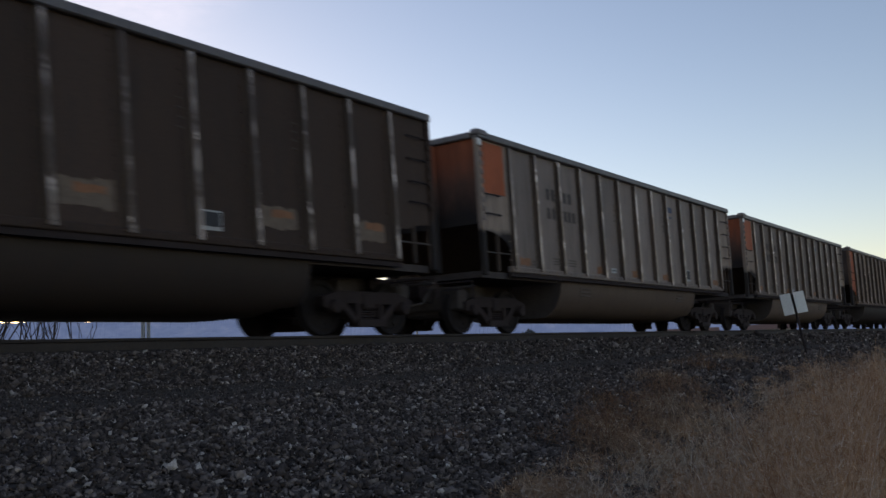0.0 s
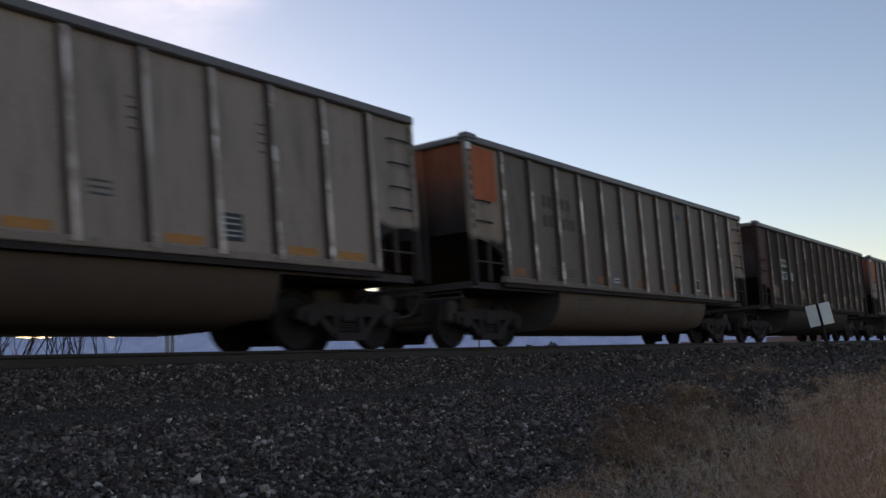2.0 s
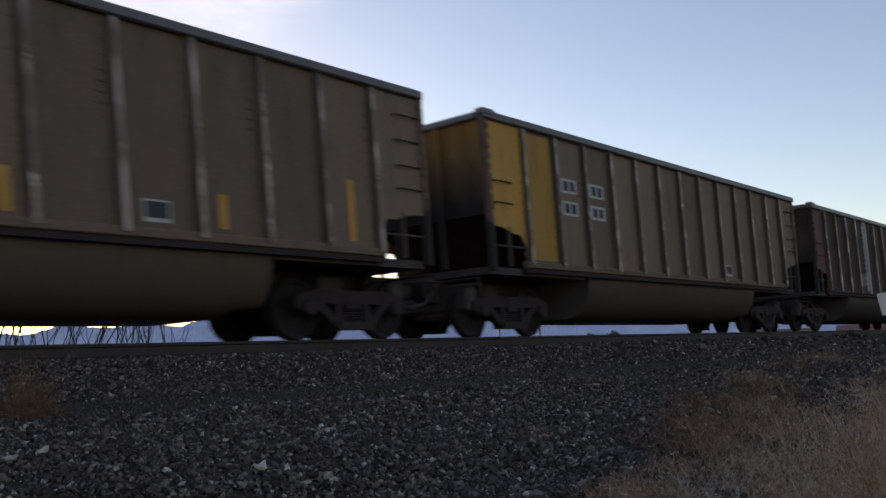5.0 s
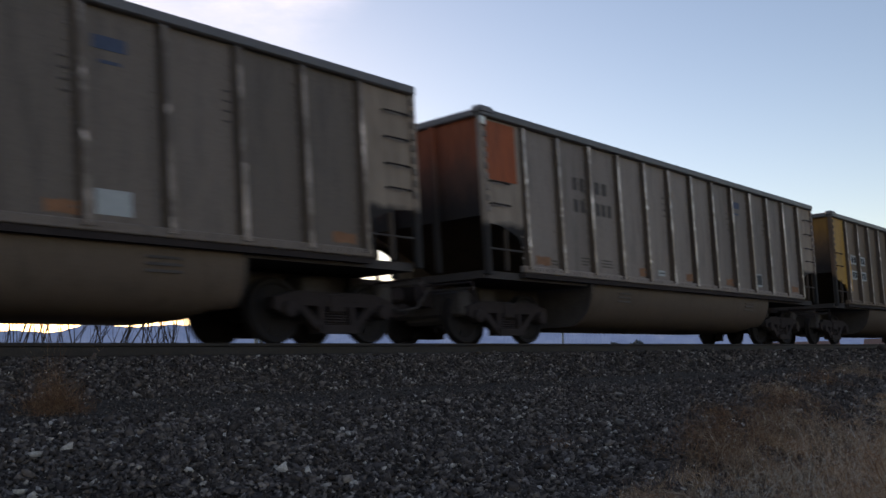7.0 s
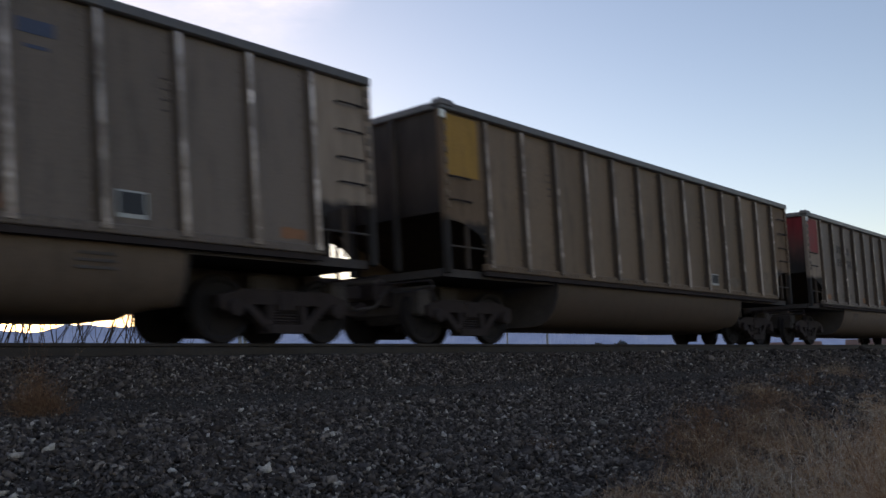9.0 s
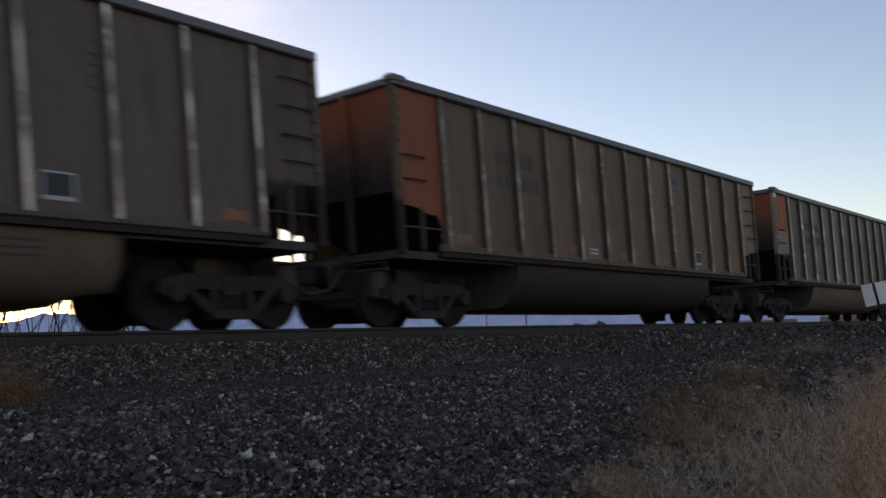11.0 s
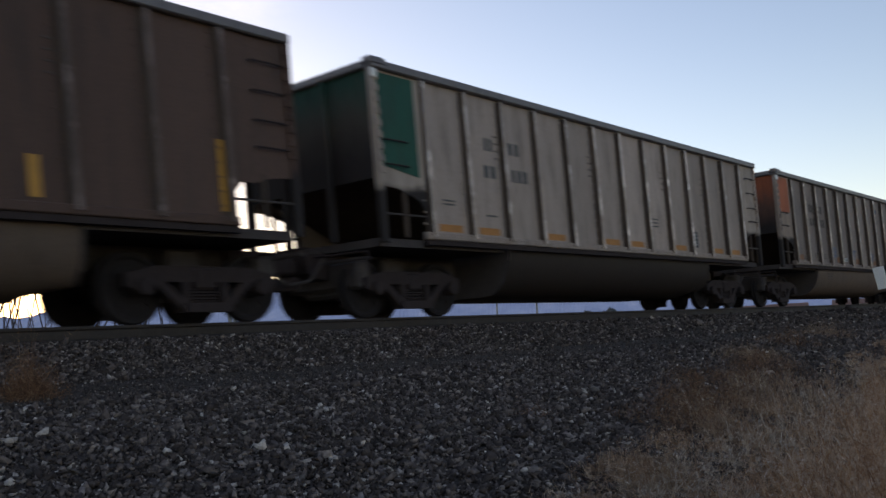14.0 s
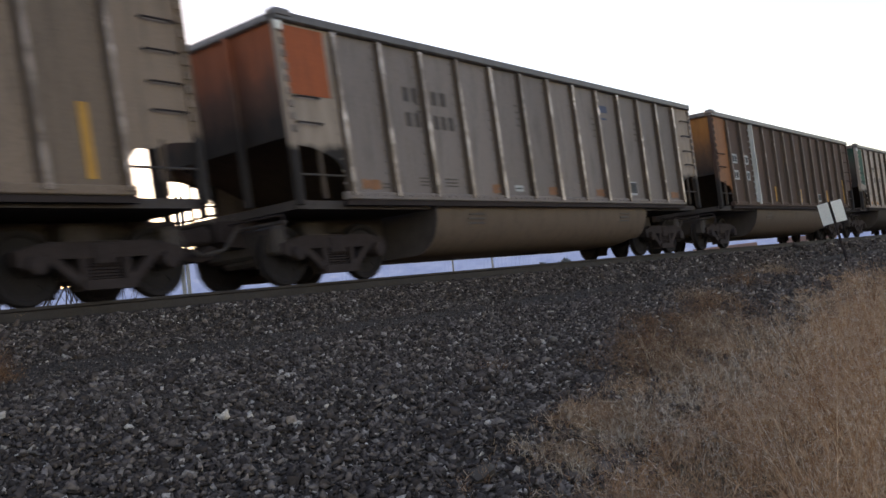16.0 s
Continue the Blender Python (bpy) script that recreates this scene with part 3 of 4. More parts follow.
DARK_RIB = coat("dark_rib", (0.088, 0.058, 0.048), rough=0.42, metal=0.3, dusty=0.2, dust=(0.12, 0.085, 0.065), worn_glint=(0.58, 0.47, 0.42))
BROWN = coat("brown_side", (0.104, 0.062, 0.049), dusty=0.2, dust=(0.135, 0.082, 0.060), rough=0.7)
BROWN_RIB = coat("brown_rib", (0.111, 0.067, 0.055), rough=0.5, metal=0.2, dusty=0.3, worn_glint=(0.257, 0.184, 0.160))
TAUPE = coat("taupe_side", (0.180, 0.117, 0.081), dusty=0.35, dust=(0.19, 0.135, 0.095))
TAUPE_RIB = coat("taupe_rib", (0.175, 0.123, 0.097), rough=0.45, metal=0.2, dusty=0.3, worn_glint=(0.58, 0.45, 0.39))
# dusty sheets and posts, and the painted-in shade of the stakes' flanks
CAKED_SHADE = paint("dust_and_flank_shade", (0.088, 0.062, 0.049), dust=(0.13, 0.094, 0.072), dusty=0.4, rough=0.9)
RIM = coat("rim_steel", (0.135, 0.117, 0.117), rough=0.42, metal=0.3, dusty=0.2)
RIB_WHITE = coat("white_rib", (0.55, 0.54, 0.52), rough=0.5, dusty=0.2)
BELLY_GREY = coat("grey_belly", (0.150, 0.106, 0.082), dusty=0.3, dust=(0.15, 0.102, 0.075), streak=False)
BELLY_BROWN = coat("brown_belly", (0.092, 0.063, 0.048), dusty=0.3, dust=(0.12, 0.08, 0.058), streak=False)
BELLY_DARK = coat("dark_belly", (0.042, 0.031, 0.027), dusty=0.25, dust=(0.07, 0.047, 0.034), streak=False)
P_ORANGE = coat("orange_panel", (0.46, 0.105, 0.035), dusty=0.15, dust=(0.25, 0.12, 0.07))
P_DULL = coat("dull_orange_panel", (0.31, 0.082, 0.040), dusty=0.3, dust=(0.19, 0.09, 0.06))
P_GREEN = coat("green_panel", (0.012, 0.10, 0.068), dusty=0.12, dust=(0.08, 0.10, 0.08))
P_RED = coat("red_panel", (0.30, 0.028, 0.032), dusty=0.15, dust=(0.18, 0.06, 0.06))
P_DARKRED = coat("dark_red_panel", (0.080, 0.022, 0.023), dusty=0.2, dust=(0.07, 0.05, 0.045))
P_YELLOW = coat("yellow_panel", (0.45, 0.235, 0.045), dusty=0.2, dust=(0.25, 0.16, 0.08))
P_RUST = coat("rust_panel", (0.32, 0.120, 0.046), dusty=0.35, dust=(0.22, 0.10, 0.06))
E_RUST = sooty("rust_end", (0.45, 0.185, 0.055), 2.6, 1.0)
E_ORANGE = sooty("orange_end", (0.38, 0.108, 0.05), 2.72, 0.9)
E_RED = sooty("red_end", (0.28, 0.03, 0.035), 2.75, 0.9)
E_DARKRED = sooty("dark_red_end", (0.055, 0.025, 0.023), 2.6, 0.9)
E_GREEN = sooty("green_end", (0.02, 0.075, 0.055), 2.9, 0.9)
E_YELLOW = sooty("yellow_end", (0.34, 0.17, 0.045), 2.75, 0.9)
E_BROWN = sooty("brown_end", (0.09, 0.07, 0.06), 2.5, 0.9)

BAY = [r + HALF for r in RIBS]


def marks_grey(car, plates=True):
    """Faded lettering, service stencils and orange markers of the grey cars."""
    L = -HALF
    m = FADED
    bars(car, L + 2.70, 2.86, 0.46, 0.24, 2, m)
    bars(car, L + 3.45, 2.86, 0.50, 0.24, 2, m)
    bars(car, L + 2.70, 2.44, 0.46, 0.24, 2, m)
    bars(car, L + 3.45, 2.44, 0.62, 0.24, 3, m)
    for bx, bz in ((1.9, 1.44), (1.9, 1.38), (2.85, 1.56), (2.85, 1.50), (2.85, 1.44), (3.55, 1.56), (3.55, 1.50), (3.55, 1.44)):
        bars(car, L + bx, bz, 0.36, 0.026, 3, FAINT, 0.15)
    if plates:
        patch("stencil_plate", car, L + 5.72, L + 6.0, 1.40, 1.52, PLATE)
        bars(car, L + 5.75, 1.445, 0.22, 0.03, 3, INK, 0.2)
        label_plate(car, L + 10.6, 1.40, 1.72, 0.38)
    for bx in (1.42, 4.95, 6.95, 8.95, 12.92):
        worn_patch("orange_marker", car, L + bx, L + bx + 0.42, 1.36, 1.52, ORANGE, int(bx * 10), wear=0.03)
    patch("logo_shape", car, L + 9.55, L + 9.95, 3.28, 3.44, BLUE)
    patch("logo_shape", car, L + 9.62, L + 9.88, 3.12, 3.16, BLUE)


def marks_light(car):
    L = -HALF
    for bx, bz, w, n_ in ((2.72, 2.82, 0.26, 2), (3.42, 2.82, 0.36, 2), (2.66, 2.34, 0.38, 2), (3.45, 2.34, 0.54, 3)):
        bars(car, L + bx, bz, w, 0.22, n_, MARK)
    for bx, bz in ((1.5, 1.84), (1.5, 1.78), (2.62, 1.66), (8.6, 1.98), (8.6, 1.90), (8.6, 1.82)):
        bars(car, L + bx, bz, 0.3, 0.03, 3, MARK, 0.15)
    for i in (0, 1, 3, 5, 6, 8, 10, 11):
        patch("orange_marker", car, L + BAY[i] + 0.22, L + BAY[i] + 0.80, 1.34, 1.46, AMBER)
    patch("stencil_plate", car, L + 10.45, L + 10.85, 1.44, 1.82, INK)
    for z in (1.50, 1.57, 1.66, 1.74):
        bars(car, L + 10.49, z, 0.32, 0.025, 3, PLATE, 0.15)


def label_plate(car, x, z0=1.39, z1=1.66, w=0.36):
    """A white-framed black service stencil."""
    patch("stencil_plate", car, x, x + w, z0, z1, PLATE)
    part("stencil_field", boxed(x + 0.024, x + w - 0.028, -1.614, -1.608, z0 + 0.05, z1 - 0.024), INK, car)
    for k in (0.3, 0.55):
        bars(car, x + 0.05, z0 + (z1 - z0) * k, w - 0.1, 0.028, 3, MARK, 0.25)


def marks_dark(car, plates=True, patches=(0, 3, 6, 9, 11)):
    L = -HALF
    if plates:
        for x0, x1, z0, z1, n_ in ((2.42, 3.12, 2.58, 2.84, 4), (2.42, 3.12, 2.14, 2.42, 4), (3.36, 3.78, 2.14, 2.42, 1)):
            patch("stencil_plate", car, L + x0, L + x1, z0, z1, PLATE)
            bars(car, L + x0 + 0.06, z0 + 0.05, (x1 - x0 - 0.1) * (1 if n_ > 1 else 0.45), 0.17, n_, INK, 0.35)
    for k, i in enumerate(patches):
        x = L + BAY[i] + 0.12
        worn_patch("tan_patch", car, x, x + 0.80 - 0.03 * k, 1.50 + 0.02 * (k % 2), 1.90 - 0.02 * k, TAN, k + 3, label="faded tan paint patch")
        worn_patch("orange_marker", car, x + 0.2, x + 0.62, 1.68, 1.80, ORANGE, k + 40, y=-1.609, wear=0.03)
    label_plate(car, L + 9.45)


def marks_plates(car, boards=(1.62, 2.42), rows=(2.45, 1.97), yellow=(), w=0.52, plate_x=9.65):
    """White number boards in two bays and yellow reflector bars."""
    L = -HALF
    for bx in boards:
        for bz in rows:
            patch("stencil_plate", car, L + bx, L + bx + w, bz, bz + 0.28, PLATE)
            bars(car, L + bx + 0.06, bz + 0.045, w - 0.07, 0.19, 2, INK, 0.26)
    for bx, z0, z1 in yellow:
        patch("yellow_bar", car, L + bx, L + bx + 0.12, z0, z1, YELLOW, y=-1.615)
    label_plate(car, L + plate_x)


def scrawl(car, x, z, w, h, mat, seed, label):
    """Looping strokes of sprayed paint that spell nothing."""
    rng = random.Random(seed)
    bm = bmesh.new()
    for k in range(5):
        u, q = x + w * (k + 0.5) / 5, z + h * rng.uniform(0.2, 0.8)
        a = rng.uniform(0, 6.28)
        for step in range(7):
            a += rng.uniform(0.5, 1.2)
            p = (min(x + w, max(x, u + 0.1 * math.cos(a))), min(z + h, max(z, q + 0.11 * math.sin(a))))
            rod(bm, (u, -1.603, q), (p[0], -1.603, p[1] + 0.001), 0.016, 5)
            u, q = p[0], p[1] + 0.001
    part("graffiti", bm, mat, car, label)


def white_rib(car, i):
    part("white_stake", ("whiterib", rib_mesh), RIB_WHITE, car, "white-painted stake", pose(RIBS[i], -1.612, 0))
    for k in range(13):
        part("stake_rung", ("srung", lambda: boxed(-0.05, 0.05, -0.03, 0.03, -0.015, 0.015)), RIB_WHITE, car, m=pose(RIBS[i] - 0.16, -1.64, 1.4 + k * 0.18))


def grey_car(n, label="dusty grey aluminium coal car with an orange end panel", side=None):
    c = coal_car(n, side or GREY, GREY_RIB, P_ORANGE, E_ORANGE, BELLY_GREY, label)
    marks_grey(c)
    return c


def build_train():
    L = -HALF
    for n in (-4, -2, 9):
        grey_car(n)
    coal_car(-3, TAUPE, TAUPE_RIB, P_ORANGE, E_BROWN, BELLY_DARK, "brown-grey coal car with a dusty orange end, dark below", full_panel=True)
    grey_car(-1, "pale silver-grey aluminium coal car with an orange end panel", SILVER)
    grey_car(1)
    grey_car(11, "dark dusty grey coal car with stakes brightened by wear and painted glints", SLATE)
    grey_car(6, "pale silver-grey aluminium coal car with an orange end panel", SILVER)
    c = grey_car(12, "dusty grey coal car with faded graffiti and orange end panel", SILVER)
    scrawl(c, L + BAY[10] + 0.16, 1.40, 0.62, 0.42, PALE, 5, "pale scrawled paint")
    for k, i in enumerate((3, 5, 7)):
        scrawl(c, L + BAY[i] + 0.2, 1.50, 0.5, 0.34 - 0.04 * k, HAZE, 8 + k, "faded blue scrawled paint")
    grey_car(15, "lead-grey aluminium coal car with an orange end panel", LEAD)
    marks_dark(coal_car(0, DARK, DARK_RIB, P_DARKRED, E_DARKRED, BELLY_DARK, "dark sooty coal car with a dull red end and tan patches", full_panel=True))
    for n, side in ((2, LIGHT), (13, CHALK)):
        marks_light(coal_car(n, side, LIGHT_RIB, P_GREEN, E_GREEN, BELLY_BROWN if n == 2 else BELLY_DARK, "pale grey coal car with a green end panel, orange markers"))
    c = coal_car(3, DARK, DARK_RIB, P_DARKRED, E_DARKRED, BELLY_DARK, "dark sooty coal car with one white stake and tan patches", full_panel=True)
    marks_dark(c, False, (3, 6, 9, 11))
    white_rib(c, 4)
    c = coal_car(4, TAUPE, TAUPE_RIB, P_YELLOW, E_YELLOW, BELLY_BROWN, "brown-grey coal car with a yellow end and white number boards", full_panel=True)
    marks_plates(c, (2.4, 3.42), (2.72, 2.28))
    patch("yellow_sheet", c, L + BAY[0] + 0.1, L + BAY[1] - 0.1, 1.35, 3.7, P_YELLOW, label="yellow-painted side sheet")
    c = coal_car(5, TAUPE, TAUPE_RIB, P_YELLOW, E_YELLOW, BELLY_BROWN, "brown-grey coal car with a yellow end and yellow reflector bars", full_panel=True)
    marks_plates(c, (1.62, 2.42), (2.45, 1.97), ((1.45, 1.6, 2.55), (4.8, 1.36, 1.84), (8.0, 1.36, 1.84), (10.7, 1.38, 1.82), (12.92, 1.38, 2.28)))
    c = coal_car(7, GREY, TAUPE_RIB, P_RED, E_RED, BELLY_GREY, "dusty grey aluminium coal car with a red end panel")
    marks_grey(c, plates=False)
    patch("stencil_plate", c, L + 6.6, L + 6.88, 1.39, 1.53, PLATE)
    patch("stencil_plate", c, L + 9.52, L + 9.95, 1.39, 1.68, PLATE)
    c = coal_car(8, OCHRE, TAUPE_RIB, P_YELLOW, E_BROWN, BELLY_BROWN, "tan-brown dusty coal car with a sooty end")
    label_plate(c, L + 9.69)
    patch("tan_patch", c, L + 10.5, L + 11.35, 1.40, 1.62, TAN)
    patch("tan_patch", c, L + 12.6, L + 13.3, 1.34, 1.9, TAN)
    c = coal_car(10, TAUPE, TAUPE_RIB, P_DULL, E_ORANGE, BELLY_DARK, "brown-grey coal car with a tall orange end panel", full_panel=True)
    marks_grey(c)
    c = coal_car(14, BROWN, BROWN_RIB, P_RUST, E_RUST, BELLY_GREY, "red-brown coal car with white number boards and yellow bars", full_panel=True)
    marks_plates(c, (1.35, 2.3), (2.47, 1.98), ((1.2, 1.55, 2.4), (4.95, 1.36, 1.84), (7.67, 1.34, 1.8), (10.95, 1.36, 1.82), (13.36, 1.37, 2.29)), 0.48, 9.81)
    white_rib(c, 2)
    c = coal_car(16, SAND, TAUPE_RIB, P_ORANGE, E_BROWN, BELLY_GREY, "brown-grey coal car with yellow reflector bars", full_panel=True)
    marks_plates(c, (1.62, 2.42), (2.45, 1.97), ((4.8, 1.36, 1.84), (8.0, 1.36, 1.84), (10.7, 1.38, 1.82), (13.0, 1.38, 2.28)))
    grey_car(17)


build_train()


# ---------------------------------------------------------------- sign beside the track
def build_sign():
    d = 25.0
    az = radians(75.95)
    x, y = d * math.sin(az), d * math.cos(az)
    z0 = lie(x, y)
    s = tagged(new("track_sign"), "two white blank panels on a leaning dark post", "sign")
    s.matrix_basis = pose(x, y, z0, 0, -9, -75.3)
    part("post", rod(bmesh.new(), (0, 0, -0.1), (0, 0, 1.6), 0.03, 8), STEEL, s)
    for k in (-1, 1):
        part("sign_panel", boxed(-0.13, 0.13, -0.006, 0.006, -0.275, 0.275, bev=0.003), WHITE, s, m=pose(k * 0.162, -0.045, 1.32, 0, 0, k * 8))
        for q in (-0.2, 0.2):
            part("bracket", boxed(min(0, k * 0.1), max(0, k * 0.1), -0.035, -0.022, 1.30 + q, 1.34 + q), STEEL, s)


build_sign()


# ---------------------------------------------------------------- distance
def build_mountains():
    m, nt, b = shader("hazed_slope", 1.0)
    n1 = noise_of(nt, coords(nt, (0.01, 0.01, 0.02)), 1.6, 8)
    # haze of the distance is painted in: blue tones that also glow
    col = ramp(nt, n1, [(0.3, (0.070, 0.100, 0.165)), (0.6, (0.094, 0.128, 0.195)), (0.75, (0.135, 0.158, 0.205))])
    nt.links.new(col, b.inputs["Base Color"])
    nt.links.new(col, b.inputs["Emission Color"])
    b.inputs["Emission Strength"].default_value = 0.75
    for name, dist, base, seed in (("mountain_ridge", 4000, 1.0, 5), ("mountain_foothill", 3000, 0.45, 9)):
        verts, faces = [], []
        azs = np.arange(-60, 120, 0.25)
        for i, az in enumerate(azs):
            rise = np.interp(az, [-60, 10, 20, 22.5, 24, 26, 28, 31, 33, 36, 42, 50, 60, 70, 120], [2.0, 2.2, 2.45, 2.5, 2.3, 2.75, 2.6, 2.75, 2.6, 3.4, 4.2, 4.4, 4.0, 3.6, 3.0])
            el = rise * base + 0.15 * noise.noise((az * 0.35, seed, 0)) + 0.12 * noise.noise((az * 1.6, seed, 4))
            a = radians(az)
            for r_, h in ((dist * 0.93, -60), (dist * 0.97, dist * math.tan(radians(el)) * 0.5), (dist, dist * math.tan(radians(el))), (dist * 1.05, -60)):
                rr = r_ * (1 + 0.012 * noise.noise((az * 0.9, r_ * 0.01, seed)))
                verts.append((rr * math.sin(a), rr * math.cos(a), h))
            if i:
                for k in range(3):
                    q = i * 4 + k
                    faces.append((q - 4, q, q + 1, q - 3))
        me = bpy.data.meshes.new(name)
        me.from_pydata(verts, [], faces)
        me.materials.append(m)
        tagged(link(name, me), "mountain slope on the horizon with blue-grey haze painted in", "mountain", kind="structure")


build_mountains()


# ---------------------------------------------------------------- ballast stones
STONE = by_island("ballast_stone", [(0.0, (0.045, 0.034, 0.030)), (0.5, (0.108, 0.083, 0.072)), (0.83, (0.208, 0.163, 0.141)), (0.96, (0.33, 0.268, 0.232)), (1.0, (0.66, 0.57, 0.49))], 0.9, 45.0)
CUBE = np.array([(-1, -1, -1), (1, -1, -1), (1, 1, -1), (-1, 1, -1), (-1, -1, 1), (1, -1, 1), (1, 1, 1), (-1, 1, 1)], float)
SIX = np.array([(0, 3, 2, 1), (4, 5, 6, 7), (0, 1, 5, 4), (1, 2, 6, 5), (2, 3, 7, 6), (3, 0, 4, 7)])


def turn_matrices(rng, n):
    q = rng.normal(size=(n, 4)) * np.array([1.0, 0.38, 0.38, 1.0])   # most lie on a flat side
    q /= np.linalg.norm(q, axis=1)[:, None]
    w, x, y, z = q.T
    return np.stack([1 - 2 * (y * y + z * z), 2 * (x * y - w * z), 2 * (x * z + w * y), 2 * (x * y + w * z), 1 - 2 * (x * x + z * z), 2 * (y * z - w * x),
                     2 * (x * z - w * y), 2 * (y * z + w * x), 1 - 2 * (x * x + y * y)], 1).reshape(n, 3, 3)


def broken_stones(rng, at, size):
    """Angular crushed stones: boxes with pushed-in corners, each turned its own way."""
    n = len(at)
    v = CUBE[None] * rng.uniform(0.35, 1.0, (n, 8, 1)) + rng.normal(0, 0.2, (n, 8, 3))
    v *= rng.uniform(0.45, 1.0, (n, 1, 3)) * np.array([1.5, 1.2, 0.75])
    v = np.einsum("nij,nkj->nki", turn_matrices(rng, n), v) * size[:, None, None] + at[:, None, :]
    f = (SIX[None] + (np.arange(n) * 8)[:, None, None]).reshape(-1, 4)
    return v.reshape(-1, 3), f


def height_grid():
    gx, gy = np.arange(-2, 62.2, 0.4), np.arange(0, 12.2, 0.3)
    return gx, gy, np.array([[lie(x, y) for x in gx] for y in gy])


GX, GY, GZ = height_grid()


def lies(x, y):
    i = np.clip(((x - GX[0]) / 0.4).astype(int), 0, len(GX) - 2)
    j = np.clip(((y - GY[0]) / 0.3).astype(int), 0, len(GY) - 2)
    u, w = (x - GX[i]) / 0.4, (y - GY[j]) / 0.3
    return (GZ[j, i] * (1 - u) + GZ[j, i + 1] * u) * (1 - w) + (GZ[j + 1, i] * (1 - u) + GZ[j + 1, i + 1] * u) * w


def edge_y(x):
    """Where the dry grass gives way to stones."""
    return np.interp(x, [0, 2.9, 4.8, 8, 11.5, 20, 60], [0.98, 1.80, 2.45, 2.85, 3.35, 4.5, 6.2])


def build_ballast():
    rng = np.random.default_rng(4)
    vs, fs, base = [], [], 0
    # stretches along the track: from, to, stones to a square metre, growth of size
    for x0, x1, dens, grow in ((-14, 0.6, 110, 1.6), (0.6, 6.5, 1750, 1.0), (6.5, 11, 1200, 1.0), (11, 17, 560, 1.2), (17, 28, 220, 1.7), (28, 60, 60, 2.6)):
        n = int((x1 - x0) * 7.6 * dens)
        x, y = rng.uniform(x0, x1, n), rng.uniform(2.0, 9.95, n)
        ok = ((x > y * 0.27 - 0.3) | (rng.random(n) < (0.25 if x0 > 0 else 1.0))) & (y > edge_y(x) - 0.5 * rng.random(n))
        bench = (y > 6.75) & (y < 7.95)
        ok &= ~bench | (rng.random(n) < 0.55)
        x, y, bench = x[ok], y[ok], bench[ok]
        size = 0.007 + 0.020 * rng.random(len(x)) ** 2.2 + 0.018 * (rng.random(len(x)) < 0.02)
        size = np.where(bench, size * 0.42, size) * grow
        at = np.stack([x, y, lies(x, y) + size * rng.uniform(-0.2, 0.55, len(x))], 1)
        v, f_ = broken_stones(rng, at, size)
        vs.append(v)
        fs.append(f_ + base)
        base += len(v)
    me = raw_mesh("ballast", np.concatenate(vs), np.concatenate(fs))
    me.materials.append(STONE)
    tagged(link("ballast", me), "crushed dark grey ballast stones banked below the rails", "ballast", kind="stuff")


build_ballast()


def ray_place(az, el, z_of=lie):
    """Where a line of sight from the eye meets the trackside ground."""
    a, k = radians(az), math.tan(radians(el))
    d = 1.0
    while d < 60 and EYE_Z + k * d > z_of(d * math.sin(a), d * math.cos(a)):
        d += 0.02
    return d * math.sin(a), d * math.cos(a)


# ---------------------------------------------------------------- dry grass and weeds
GRASS = by_island("dry_grass", [(0.0, (0.17, 0.080, 0.043)), (0.3, (0.43, 0.222, 0.116)), (0.6, (0.80, 0.475, 0.265)), (0.80, (0.98, 0.71, 0.49)), (0.93, (1.0, 0.87, 0.73)), (1.0, (1.0, 0.93, 0.84))], 0.8, 25.0, (0.40, 0.190, 0.095), 0.35)
WEED = by_island("dry_weed", [(0.0, (0.13, 0.062, 0.036)), (0.6, (0.29, 0.145, 0.078)), (1.0, (0.52, 0.34, 0.20))], 0.85, 25.0, None, 0.25)
GREYWEED = by_island("grey_weed", [(0.0, (0.19, 0.100, 0.058)), (0.6, (0.41, 0.245, 0.145)), (1.0, (0.78, 0.58, 0.41))], 0.85, 25.0)


def strips(rng, root, way, length, width, bend, n_seg=3):
    """Thin tapering blades as ribbons: arrays of roots, directions, lengths and widths."""
    n = len(root)
    side = np.cross(way, rng.normal(size=(n, 3)))
    side /= np.linalg.norm(side, axis=1)[:, None] + 1e-9
    droop = rng.normal(size=(n, 3)) * bend[:, None]
    droop[:, 2] = -np.abs(droop[:, 2]) * 0.6 - np.abs(bend) * 0.3
    rows = []
    for k in range(n_seg + 1):
        s = k / n_seg
        c = root + way * (length * s)[:, None] + droop * (length * s * s)[:, None]
        w = (width * (1 - 0.85 * s))[:, None] * 0.5
        rows += [c - side * w, c + side * w]
    v = np.stack(rows, 1)
    q = np.concatenate([np.array([[2 * k, 2 * k + 1, 2 * k + 3, 2 * k + 2]]) for k in range(n_seg)])
    f_ = (q[None] + (np.arange(n) * 2 * (n_seg + 1))[:, None, None]).reshape(-1, 4)
    return v.reshape(-1, 3), f_, v


def gather(name, pieces, mat):
    vs, fs, base = [], [], 0
    for v, f_ in pieces:
        vs.append(v)
        fs.append(f_ + base)
        base += len(v)
    me = raw_mesh(name, np.concatenate(vs), np.concatenate(fs))
    me.materials.append(mat)
    return me


